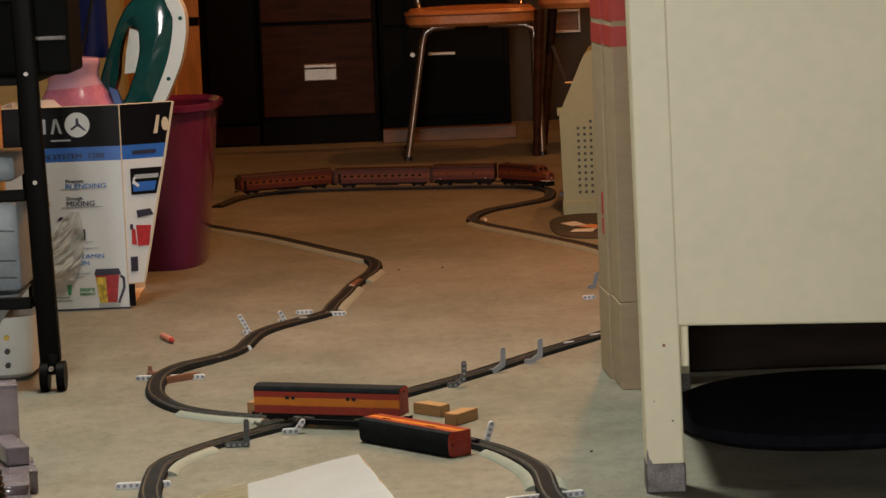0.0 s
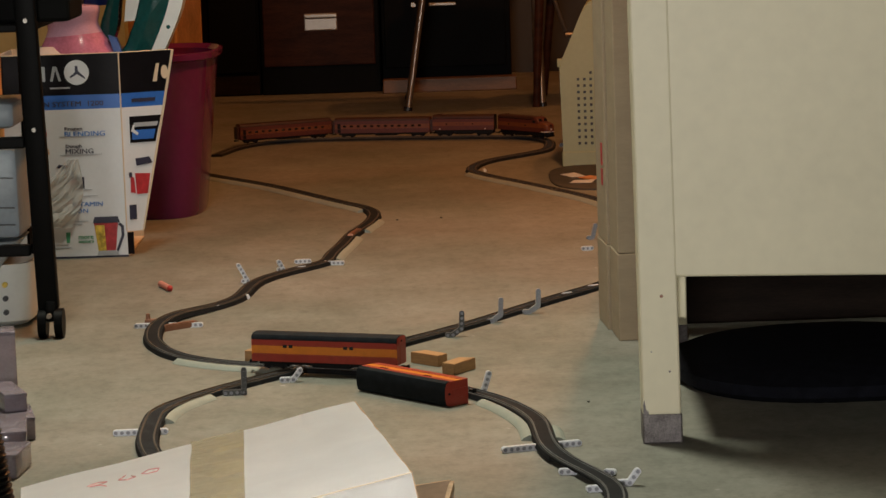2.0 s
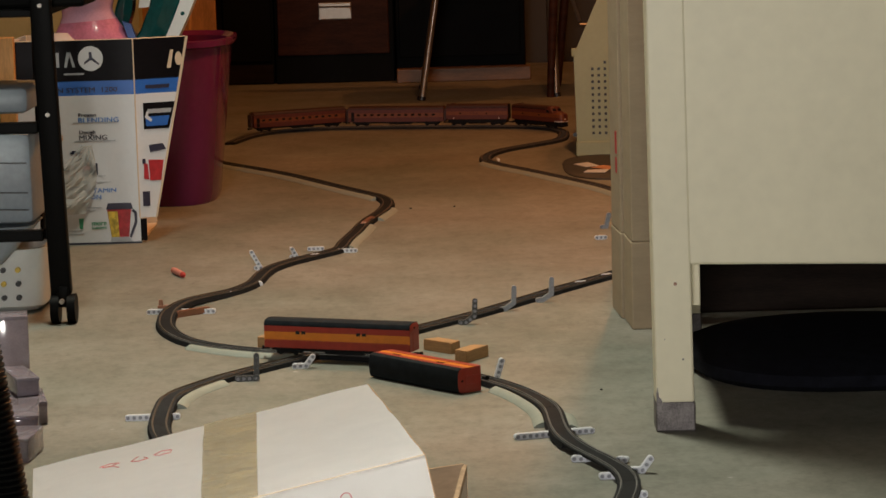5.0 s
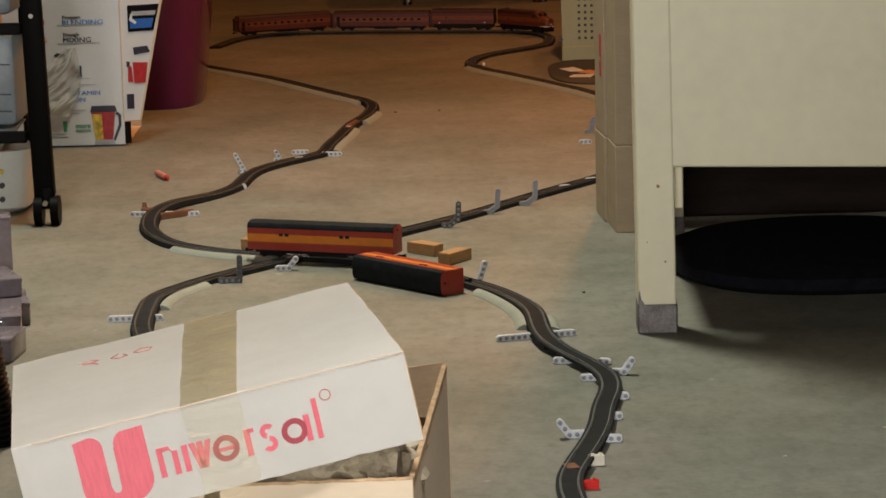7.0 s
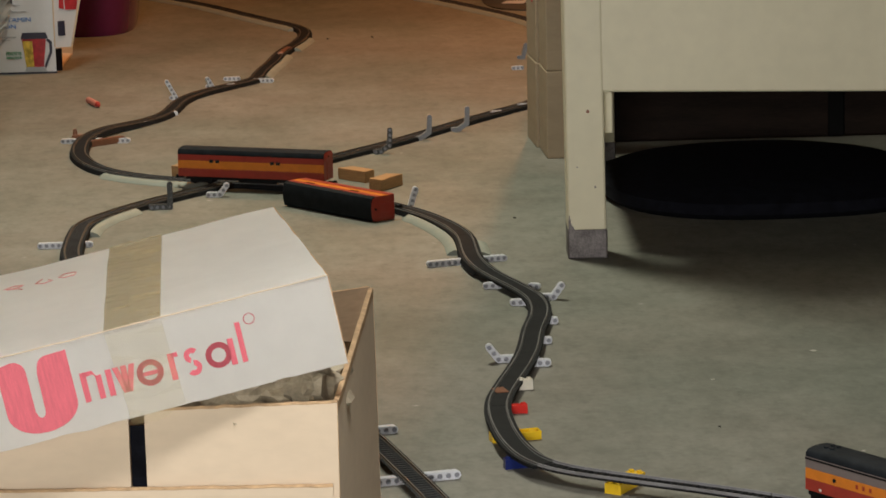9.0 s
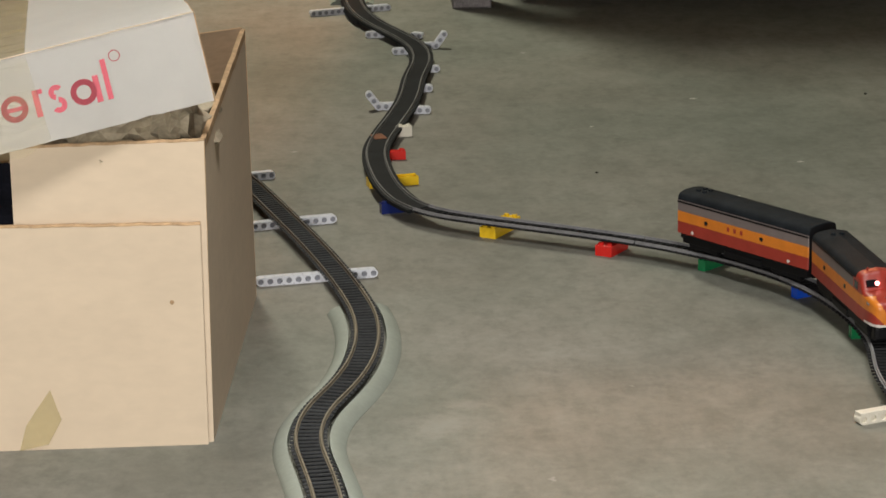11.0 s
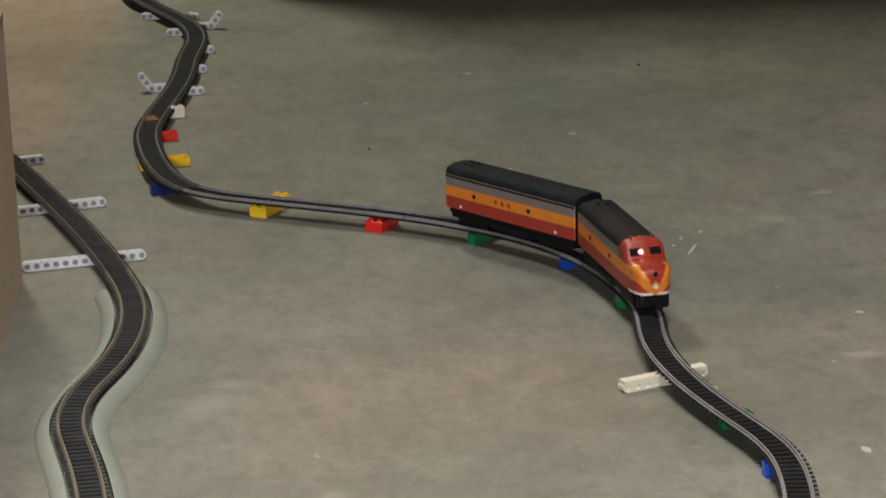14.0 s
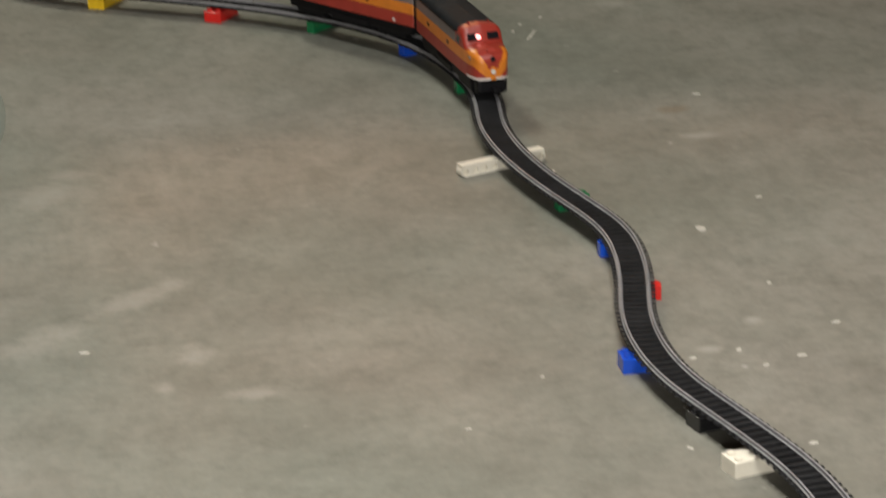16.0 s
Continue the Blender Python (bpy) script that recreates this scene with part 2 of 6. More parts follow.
M = dict(
    floor=concrete(),
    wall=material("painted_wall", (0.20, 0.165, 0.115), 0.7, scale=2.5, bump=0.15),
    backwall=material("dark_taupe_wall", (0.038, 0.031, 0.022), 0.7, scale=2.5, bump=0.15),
    olive=material("olive_wall", (0.46, 0.44, 0.22), 0.7, scale=3, bump=0.1),
    ceiling=material("ceiling_paint", (0.24, 0.22, 0.19), 0.8, scale=3),
    cream=material("cream_enamel", (0.73, 0.68, 0.50), 0.42, scale=5, vary=0.05, bump=0.05, bump_scale=90, rough_vary=0.06),
    chip=material("worn_bare_steel", (0.15, 0.135, 0.135), 0.5, 0.5, 0.5, 45, 0.2),
    card=material("white_faced_cardboard", (0.83, 0.815, 0.785), 0.6, scale=6, vary=0.035, bump=0.06, bump_scale=60),
    kraft=material("tan_cardboard", (0.65, 0.53, 0.395), 0.75, scale=7, vary=0.05, bump=0.08, bump_scale=70, stretch=(1, 1, 2.2)),
    kraftgrey=material("greyish_cardboard", (0.34, 0.265, 0.175), 0.8, scale=10, vary=0.08, bump=0.12, stretch=(1, 1, 4)),
    kraftdark=material("brown_cardboard", (0.50, 0.365, 0.24), 0.8, scale=10, vary=0.12, bump=0.12, stretch=(1, 1, 4)),
    cut=material("cut_cardboard_edge", (0.45, 0.30, 0.17), 0.9, scale=120, vary=0.3, bump=0.4),
    tape=material("yellowed_packing_tape", (0.70, 0.585, 0.33), 0.14, scale=20, vary=0.08, bump=0.25, bump_scale=40, alpha=0.42),
    tapeclear=material("clear_crinkled_tape", (0.86, 0.75, 0.44), 0.07, scale=20, vary=0.08, bump=0.5, bump_scale=45, alpha=0.10),
    pinkink=material("faded_red_ink", (0.64, 0.12, 0.16), 0.6, scale=60, vary=0.12, stretch=(9, 1, 1)),
    redpen=material("red_pen", (0.58, 0.24, 0.22), 0.6),
    paper=material("crumpled_paper", (0.34, 0.29, 0.21), 0.7, scale=30, vary=0.3, bump=0.5),
    # near-black, shade between the sleepers put into the colour
    plate=material("sleeper_gap_shade", (0.003, 0.0032, 0.0035), 0.7, scale=50, vary=0.3, spec=0.10),
    tie=material("black_track_plastic", (0.019, 0.0193, 0.0205), 0.75, scale=50, vary=0.3, spec=0.06),
    tiegrey=material("worn_grey_track_plastic", (0.034, 0.036, 0.039), 0.7, scale=50, vary=0.3, spec=0.12),
    deck=material("blue_grey_track_deck", (0.013, 0.0142, 0.0158), 0.7, scale=40, vary=0.25, spec=0.10),
    railold=material("darkened_steel_rail", (0.13, 0.13, 0.13), 0.5, 0.3, 0.25, 40),
    rail=material("dull_steel_rail", (0.22, 0.22, 0.23), 0.62, 0.25, 0.2, 40),
    railtan=material("tan_brass_rail", (0.17, 0.145, 0.105), 0.60, 0.25, 0.2, 40),
    brass=material("tarnished_brass_rail", (0.085, 0.066, 0.050), 0.60, 0.25, 0.2, 40),
    shoulder=material("grey_green_foam", (0.25, 0.275, 0.24), 0.65, scale=25, vary=0.08, bump=0.1),
    lwhite=material("white_toy_plastic", (0.66, 0.68, 0.74), 0.3, scale=30, vary=0.04),
    lcream=material("cream_toy_plastic", (0.72, 0.68, 0.58), 0.35, scale=30, vary=0.06),
    lgrey=material("grey_toy_plastic", (0.27, 0.29, 0.32), 0.3, scale=30, vary=0.06),
    ldark=material("dark_grey_toy_plastic", (0.075, 0.08, 0.085), 0.3, scale=30, vary=0.06),
    hole=material("hole_shadow_plastic", (0.28, 0.29, 0.33), 0.4),
    lyellow=material("yellow_toy_plastic", (0.80, 0.52, 0.02), 0.25, vary=0.04),
    lred=material("red_toy_plastic", (0.62, 0.02, 0.015), 0.25, vary=0.04),
    lgreen=material("green_toy_plastic", (0.01, 0.17, 0.06), 0.25, vary=0.04),
    lblue=material("blue_toy_plastic", (0.01, 0.07, 0.50), 0.25, vary=0.04),
    lnavy=material("navy_toy_plastic", (0.01, 0.02, 0.12), 0.25, vary=0.04),
    lblack=material("black_toy_plastic", (0.012, 0.012, 0.013), 0.25, vary=0.04),
    tred=material("red_model_paint", (0.30, 0.032, 0.020), 0.38, scale=90, vary=0.12),
    torange=material("orange_model_paint", (0.62, 0.19, 0.018), 0.38, scale=90, vary=0.10),
    tgrey=material("grey_model_paint", (0.165, 0.135, 0.13), 0.4, scale=90, vary=0.10),
    # darkened copies of the train paints, dim light put into the colour
    dimred=material("dim_lit_red_model_paint", (0.085, 0.016, 0.010), 0.5, scale=90, vary=0.15),
    dimorange=material("dim_lit_orange_model_paint", (0.150, 0.040, 0.010), 0.5, scale=90, vary=0.15),
    dimroof=material("dim_lit_model_roof", (0.035, 0.009, 0.006), 0.5, scale=70, vary=0.3),
    troof=material("black_model_roof", (0.013, 0.0155, 0.0185), 0.72, spec=0.08, scale=70, vary=0.3, bump=0.1, bump_scale=900),
    tblack=material("black_model_frame", (0.006, 0.006, 0.007), 0.5, scale=90, vary=0.3, spec=0.15),
    twhite=material("white_model_trim", (0.6, 0.55, 0.52), 0.4, vary=0.05),
    tnose=material("red_model_nose", (0.29, 0.030, 0.018), 0.36, scale=90, vary=0.10),
    glass=material("dark_model_glass", (0.01, 0.01, 0.012), 0.1, vary=0.1),
    bulb=material("lit_headlight", (1.0, 0.30, 0.28), 0.3, glow=6.0, vary=0.01),
    wood=material("pale_wood_block", (0.36, 0.20, 0.085), 0.6, scale=40, vary=0.2, stretch=(1, 8, 8), bump=0.08),
    walnut=material("walnut_veneer", (0.034, 0.0115, 0.0055), 0.55, scale=7, vary=0.5, stretch=(1, 1, 7), spec=0.1),
    darkwood=material("dark_stained_wood", (0.014, 0.0085, 0.006), 0.6, scale=7, vary=0.4, stretch=(1, 1, 7), spec=0.08),
    orangewood=material("orange_pine", (0.50, 0.24, 0.07), 0.5, scale=8, vary=0.25, stretch=(6, 6, 1)),
    blackmetal=material("black_enamel", (0.0035, 0.0036, 0.0035), 0.6, scale=8, vary=0.25, spec=0.06),
    cartblack=material("black_powder_coat", (0.0025, 0.0025, 0.0028), 0.5, scale=50, vary=0.2, spec=0.09),
    greybin=material("grey_fabric_plastic", (0.27, 0.32, 0.37), 0.4, scale=12, vary=0.12, bump=0.15, bump_scale=30),
    whitebin=material("white_bin_plastic", (0.62, 0.64, 0.62), 0.4, scale=14, vary=0.04),
    purple=material("purple_plastic", (0.135, 0.014, 0.066), 0.13, scale=8, vary=0.08),
    carrier=material("pale_green_plastic", (0.28, 0.31, 0.17), 0.45, scale=10, vary=0.05),
    chrome=material("worn_chrome", (0.34, 0.31, 0.28), 0.28, 0.95, 0.2, 30),
    vinyl=material("orange_brown_vinyl", (0.50, 0.20, 0.07), 0.4, scale=14, vary=0.2, bump=0.2, bump_scale=60),
    handle=material("aluminium_pull", (0.36, 0.33, 0.29), 0.4, 0.6, 0.08, 60),
    flake=material("pale_paint_flake", (0.46, 0.44, 0.39), 0.6, scale=200, vary=0.15),
    darkmat=material("dark_rubber", (0.045, 0.042, 0.038), 0.7, scale=20, vary=0.2, bump=0.1),
    velvet_and_shade=material("black_fabric_and_shade", (0.006, 0.0065, 0.010), 0.95, spec=0.1, scale=60, vary=0.4, bump=0.4, bump_scale=300),
    brownwood=material("brown_board", (0.15, 0.075, 0.032), 0.5, scale=8, vary=0.3, stretch=(1, 1, 6)),
    boxwhite=material("glossy_white_print", (0.70, 0.71, 0.75), 0.4, scale=15, vary=0.03),
    boxblack=material("glossy_black_print", (0.007, 0.006, 0.008), 0.35, scale=15, vary=0.2, spec=0.12),
    boxblue=material("blue_print", (0.03, 0.14, 0.52), 0.35, scale=15, vary=0.06),
    inkblue=material("blue_ink", (0.06, 0.20, 0.55), 0.4),
    inkdark=material("dark_ink", (0.03, 0.03, 0.06), 0.4),
    inkgrey=material("pale_grey_ink", (0.40, 0.42, 0.46), 0.4),
    inkred=material("red_ink", (0.45, 0.03, 0.04), 0.35, scale=90, vary=0.3),
    inkyellow=material("yellow_ink", (0.60, 0.42, 0.05), 0.35, scale=160, vary=0.5),
    inkgreen=material("green_ink", (0.06, 0.30, 0.16), 0.4),
    inkorange=material("orange_ink", (0.62, 0.25, 0.08), 0.4),
    bag=material("clear_crinkled_film", (0.86, 0.86, 0.84), 0.08, scale=30, vary=0.05, bump=0.15, bump_scale=60, alpha=0.55),
    teal=material("translucent_teal_plastic", (0.012, 0.080, 0.080), 0.10, scale=12, vary=0.2, trans=0.12),
    white=material("white_appliance_plastic", (0.70, 0.70, 0.68), 0.3, vary=0.04),
    pinkclear=material("translucent_pink_plastic", (0.62, 0.22, 0.36), 0.12, vary=0.2, scale=25, trans=0.2),
    pinkpale=material("pale_lilac_pink_plastic", (0.72, 0.42, 0.60), 0.12, vary=0.1, trans=0.2),
    lilac=material("clear_lilac_plastic", (0.44, 0.39, 0.46), 0.10, vary=0.15, trans=0.55),
    copper=material("copper_brown_plastic", (0.24, 0.105, 0.06), 0.35, 0.2, 0.2, 60),
    crayon=material("coral_wax", (0.60, 0.22, 0.17), 0.5, vary=0.1),
    blueplastic=material("blue_plastic", (0.03, 0.09, 0.36), 0.3),
    cord=material("black_cord", (0.01, 0.01, 0.012), 0.4),
    dirt=material("dark_dirt", (0.02, 0.018, 0.015), 0.8),
    redprint=material("red_box_print", (0.40, 0.035, 0.030), 0.6, vary=0.08),
)


# ---- building blocks ----
def mesh_of(name, bm, mats, smooth=False):
    me = bpy.data.meshes.new(name)
    bmesh.ops.recalc_face_normals(bm, faces=bm.faces)
    bm.to_mesh(me)
    bm.free()
    for m in mats if isinstance(mats, (list, tuple)) else [mats]:
        me.materials.append(m)
    if smooth:
        me.polygons.foreach_set("use_smooth", [True] * len(me.polygons))
        me.set_sharp_from_angle(angle=radians(40))
    return me


def part(name, bm, mats, parent, label="", smooth=False):
    """One mesh under a thing or a part."""
    ob = new(name, mesh_of(name, bm, mats, smooth))
    ob.parent = parent
    if label:
        ob["label"] = label
    return ob


def shared(name, me, parent, m=None):
    ob = new(name, me)
    ob.parent = parent
    if m is not None:
        ob.matrix_basis = m
    return ob


def thing(name, m, label, category, group="", kind=""):
    ob = new(name)
    ob.empty_display_size = 0.02
    ob.matrix_basis = m
    return tagged(ob, label, category, group, kind)


def solid(name, bm, mats, m, label, category, group="", kind="", smooth=False):
    """A thing of one mesh."""
    ob = new(name, mesh_of(name, bm, mats, smooth))
    ob.matrix_basis = m
    return tagged(ob, label, category, group, kind)


def block(size, at=(0, 0, 0), bevel=0.0, m=None, bm=None, seg=2):
    """A box of that size whose base centre is at `at`."""
    own = bmesh.new()
    bmesh.ops.create_cube(own, size=1)
    bmesh.ops.scale(own, vec=size, verts=own.verts)
    bmesh.ops.translate(own, vec=(at[0], at[1], at[2] + size[2] / 2), verts=own.verts)
    if bevel:
        bmesh.ops.bevel(own, geom=own.edges, offset=bevel, segments=seg, affect="EDGES", profile=0.5)
    if m is not None:
        own.transform(m)
    return join(bm, own)


def join(bm, own):
    if bm is None:
        return own
    me = bpy.data.meshes.new("tmp")
    own.to_mesh(me)
    own.free()
    bm.from_mesh(me)
    bpy.data.meshes.remove(me)
    return bm


def rod(a, b, r, seg=12, r2=None, bm=None):
    """A round bar from a to b."""
    a, b = Vector(a), Vector(b)
    own = bmesh.new()
    bmesh.ops.create_cone(own, cap_ends=True, segments=seg, radius1=r, radius2=r if r2 is None else r2, depth=(b - a).length)
    own.transform(Matrix.Translation((a + b) / 2) @ (b - a).to_track_quat("Z", "Y").to_matrix().to_4x4())
    return join(bm, own)


def tube(points, r, seg=8, bm=None):
    """A bent round bar through the points."""
    bm = bm or bmesh.new()
    pts = [Vector(p) for p in points]
    rings = []
    for i, p in enumerate(pts):
        d = (pts[min(i + 1, len(pts) - 1)] - pts[max(i - 1, 0)]).normalized()
        q = d.to_track_quat("Z", "Y").to_matrix()
        rings.append([bm.verts.new(p + q @ Vector((r * math.cos(2 * math.pi * k / seg), r * math.sin(2 * math.pi * k / seg), 0))) for k in range(seg)])
    for ra, rb in zip(rings, rings[1:]):
        for k in range(seg):
            bm.faces.new((ra[k], ra[(k + 1) % seg], rb[(k + 1) % seg], rb[k]))
    bm.faces.new(rings[0])
    bm.faces.new(rings[-1])
    return bm


def prism(outline, depth, m=None, bm=None, bevel=0.0):
    """An outline in x and z, `depth` thick in y from 0 backwards."""
    own = bmesh.new()
    f = [own.verts.new((x, 0, z)) for x, z in outline]
    b = [own.verts.new((x, depth, z)) for x, z in outline]
    own.faces.new(f)
    own.faces.new(b[::-1])
    for k in range(len(f)):
        own.faces.new((f[k], b[k], b[(k + 1) % len(f)], f[(k + 1) % len(f)]))
    if bevel:
        bmesh.ops.bevel(own, geom=own.edges, offset=bevel, segments=2, affect="EDGES")
    if m is not None:
        own.transform(m)
    return join(bm, own)


def loft(sections, mat_of=None, caps=True, closed=True):
    """A skin over rings of equally many points."""
    bm = bmesh.new()
    rings = [[bm.verts.new(p) for p in ring] for ring in sections]
    n = len(rings[0])
    for i, (ra, rb) in enumerate(zip(rings, rings[1:])):
        for k in range(n if closed else n - 1):
            f = bm.faces.new((ra[k], ra[(k + 1) % n], rb[(k + 1) % n], rb[k]))
            if mat_of:
                f.material_index = mat_of(i, k)
    if caps:
        for r, i in ((rings[0], 0), (rings[-1], len(rings) - 2)):
            f = bm.faces.new(r)
            if mat_of:
                f.material_index = mat_of(i, -1)
    return bm


def oval(rx, ry, z, n=32, power=2.0, cx=0, cy=0):
    """A ring of points: a rounded oblong, squarer as power grows."""
    out = []
    for k in range(n):
        a = 2 * math.pi * k / n
        c, s = math.cos(a), math.sin(a)
        out.append((cx + rx * math.copysign(abs(c) ** (2 / power), c), cy + ry * math.copysign(abs(s) ** (2 / power), s), z))
    return out


def lettering(name, text, size, m, mat, parent, wide=1.0):
    cu = bpy.data.curves.new(name, "FONT")
    cu.body, cu.size, cu.extrude, cu.resolution_u, cu.offset = text, size, 0.0004, 2, 0.0
    tmp = bpy.data.objects.new("tmp", cu)
    scene.collection.objects.link(tmp)
    me = bpy.data.meshes.new_from_object(tmp)
    bpy.data.objects.remove(tmp)
    me.name = name
    me.materials.clear()
    me.materials.append(mat)
    ob = shared(name, me, parent, m @ Matrix.Diagonal((wide, 1, 1, 1)))
    return ob


UP = Matrix.Rotation(radians(90), 4, "X")

# ---- floor, walls, ceiling ----
solid("floor", block((9, 14, 0.1), (0.5, 4.5, -0.1)), M["floor"], pose(0, 0, 0), "sealed grey-olive concrete floor with scuffs", "floor", kind="structure")
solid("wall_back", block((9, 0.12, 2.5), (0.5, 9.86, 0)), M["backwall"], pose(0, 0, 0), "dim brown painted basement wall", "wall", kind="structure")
solid("wall_left", block((0.12, 12.5, 2.5), (-3.0, 3.6, 0)), M["wall"], pose(0, 0, 0), "brown painted basement side wall", "wall", kind="structure")
solid("wall_right", block((0.12, 12.5, 2.5), (3.6, 3.6, 0)), M["wall"], pose(0, 0, 0), "brown painted basement side wall", "wall", kind="structure")
solid("wall_front", block((9, 0.12, 2.5), (0.5, -2.4, 0)), M["wall"], pose(0, 0, 0), "brown painted wall closing the basement", "wall", kind="structure")
solid("ceiling", block((9, 14, 0.1), (0.5, 4.5, 2.5)), M["ceiling"], pose(0, 0, 0), "plain dim basement ceiling", "ceiling", kind="structure")
solid("wall_olive", block((0.75, 0.10, 2.5), (-1.30, 8.2, 0)), M["olive"], pose(0, 0, 0), "yellow-olive painted stub wall", "wall", kind="structure")

# ---- railway tracks ----
MAIN_START = (-0.7248, 6.9041, -60.29)
MAIN_TURNS = (0, 0, 0, 0, 1.58, 0.3, -1.29, -3.4, -1.86, -0.49, -0.05, -0.04, 1.5, 0.58, -15.54, -11.75, -3.94, -5.75, 0.5, 3.55, 2.19,
              -3.41, 1.23, 5.47, -30.97, 0.55, 8.62, 14.77, 5.32, -10.83, -15.13, -2.94, 20.44, 10.85, 5.47, 11.61, 8.52, 19.65, 13.11,
              12.98, -7.17, -20.79, -4.3, -6.04, -3.1, -10.08, -6.76, -11.87, 1.18, 9.15, 8.73, -3.8, -16.95, -9.72, 5.71, -4.83, -3.35,
              1.55, 12.47, 4.2, 9.52, 41.83, 2.51, -3.62, -10.51, -11.77, -17.59, -9.25, -16.86, 13.31, 8.78, 3.55, -21.72, -8.27, 13.36,
              17.21, -1.65, -13.95, 0.12, -0.04, -0)
LOOP_START = (-0.5958, 7.1338, 78.26)
LOOP_TURNS = (0, -17.17, -39.55, -25.2, -7.25, -2.6, 1.2, -12.28, -38.91, -29.12, -3.4, -30.53, -1.4, 18.24, 15.83, 20.25, 9.45, -1.83,
              -1.63, 0.48, -4.19, -5.12, -3.48, -4.61, -3.69, -2.51, -1.75, -3.63, -4.79, -6.29, -7.94, -7.85, 0.66, 2.47, -1.48, -5.37,
              3.35, -3.55, -1.13, 2.71, 11.33, 23.99, 2.86, 11.46, 7.62, 2.5, 1.26, 1.15, -0.14, -3.15, -4.74, -4.08, -0.13, -2.17, -3.4,
              -15.63, -15.6, 30.56, -5.75, -25.05, -6, 0)


def route(start, turns, step):
    """Points (x, y, heading) every centimetre along curved pieces, each `step` long and turning by so many degrees."""
    fine = round(step * 100)
    x, y, h = start[0], start[1], radians(start[2])
    out = [(x, y, h)]
    for turn in turns:
        for _ in range(fine):
            d = radians(turn) / fine
            x += step / fine * math.cos(h + d / 2)
            y += step / fine * math.sin(h + d / 2)
            h += d
            out.append((x, y, h))
    # ease the joints between pieces
    for _ in range(4):
        out = [out[0]] + [((a[0] + 2 * b[0] + c[0]) / 4, (a[1] + 2 * b[1] + c[1]) / 4, (a[2] + 2 * b[2] + c[2]) / 4)
                          for a, b, c in zip(out, out[1:], out[2:])] + [out[-1]]
    return out


def settled(path, near):
    """The track where it lies flat on the floor, a little farther out than where it is propped up."""
    out = []
    for x, y, h in path:
        k = 1.0078 - (0.0044 * smooth(3.85, 3.55, y) + 0.0034 * smooth(2.75, 2.45, y) if near else 0.0044 * smooth(3.0, 2.8, y))
        out.append((-0.02 + (x + 0.02) * k, y * k, h))
    return out


def smooth(a, b, x):
    u = max(0.0, min(1.0, (x - a) / (b - a)))
    return u * u * (3 - 2 * u)


MAIN = settled(route(MAIN_START, MAIN_TURNS, 0.08), True)
LOOP = settled(route(LOOP_START, LOOP_TURNS, 0.12), False)


def at(path, s):
    """Place and heading at s metres along a route."""
    k = max(0, min(len(path) - 2, int(s * 100)))
    f = max(0.0, min(1.0, s * 100 - k))
    a, b = path[k], path[k + 1]
    return [a[i] + (b[i] - a[i]) * f for i in range(3)]


def where(path, x, y):
    """How far along a route lies nearest to a place."""
    return min(range(len(path)), key=lambda k: (path[k][0] - x) ** 2 + (path[k][1] - y) ** 2) / 100


def off(path, s, side, z):
    x, y, h = at(path, s)
    return (x - math.sin(h) * side, y + math.cos(h) * side, z)


def base_height(path, s):
    """How high the sleepers lie: on toy bricks at the near end of the main track, lower elsewhere."""
    x, y, _ = at(path, s)
    far = min(math.hypot(x - a, y - b) for a, b in ((-0.470, 4.457), (-0.426, 3.588)))
    if path is MAIN:
        return 0.0046 + 0.0034 * max(smooth(3.85, 3.55, y), smooth(0.22, 0.08, far)) + 0.0040 * smooth(2.75, 2.45, y)
    return 0.0046 + 0.0034 * max(smooth(3.0, 2.8, y), smooth(0.22, 0.08, far))


def ribbon(path, s0, s1, profile, n=24):
    """A profile of (sideways, up) drawn along a stretch of a route."""
    rings = []
    for k in range(n + 1):
        s = s0 + (s1 - s0) * k / n
        z = base_height(path, s)
        rings.append([off(path, s, side, z + up) for side, up in profile])
    return loft(rings)


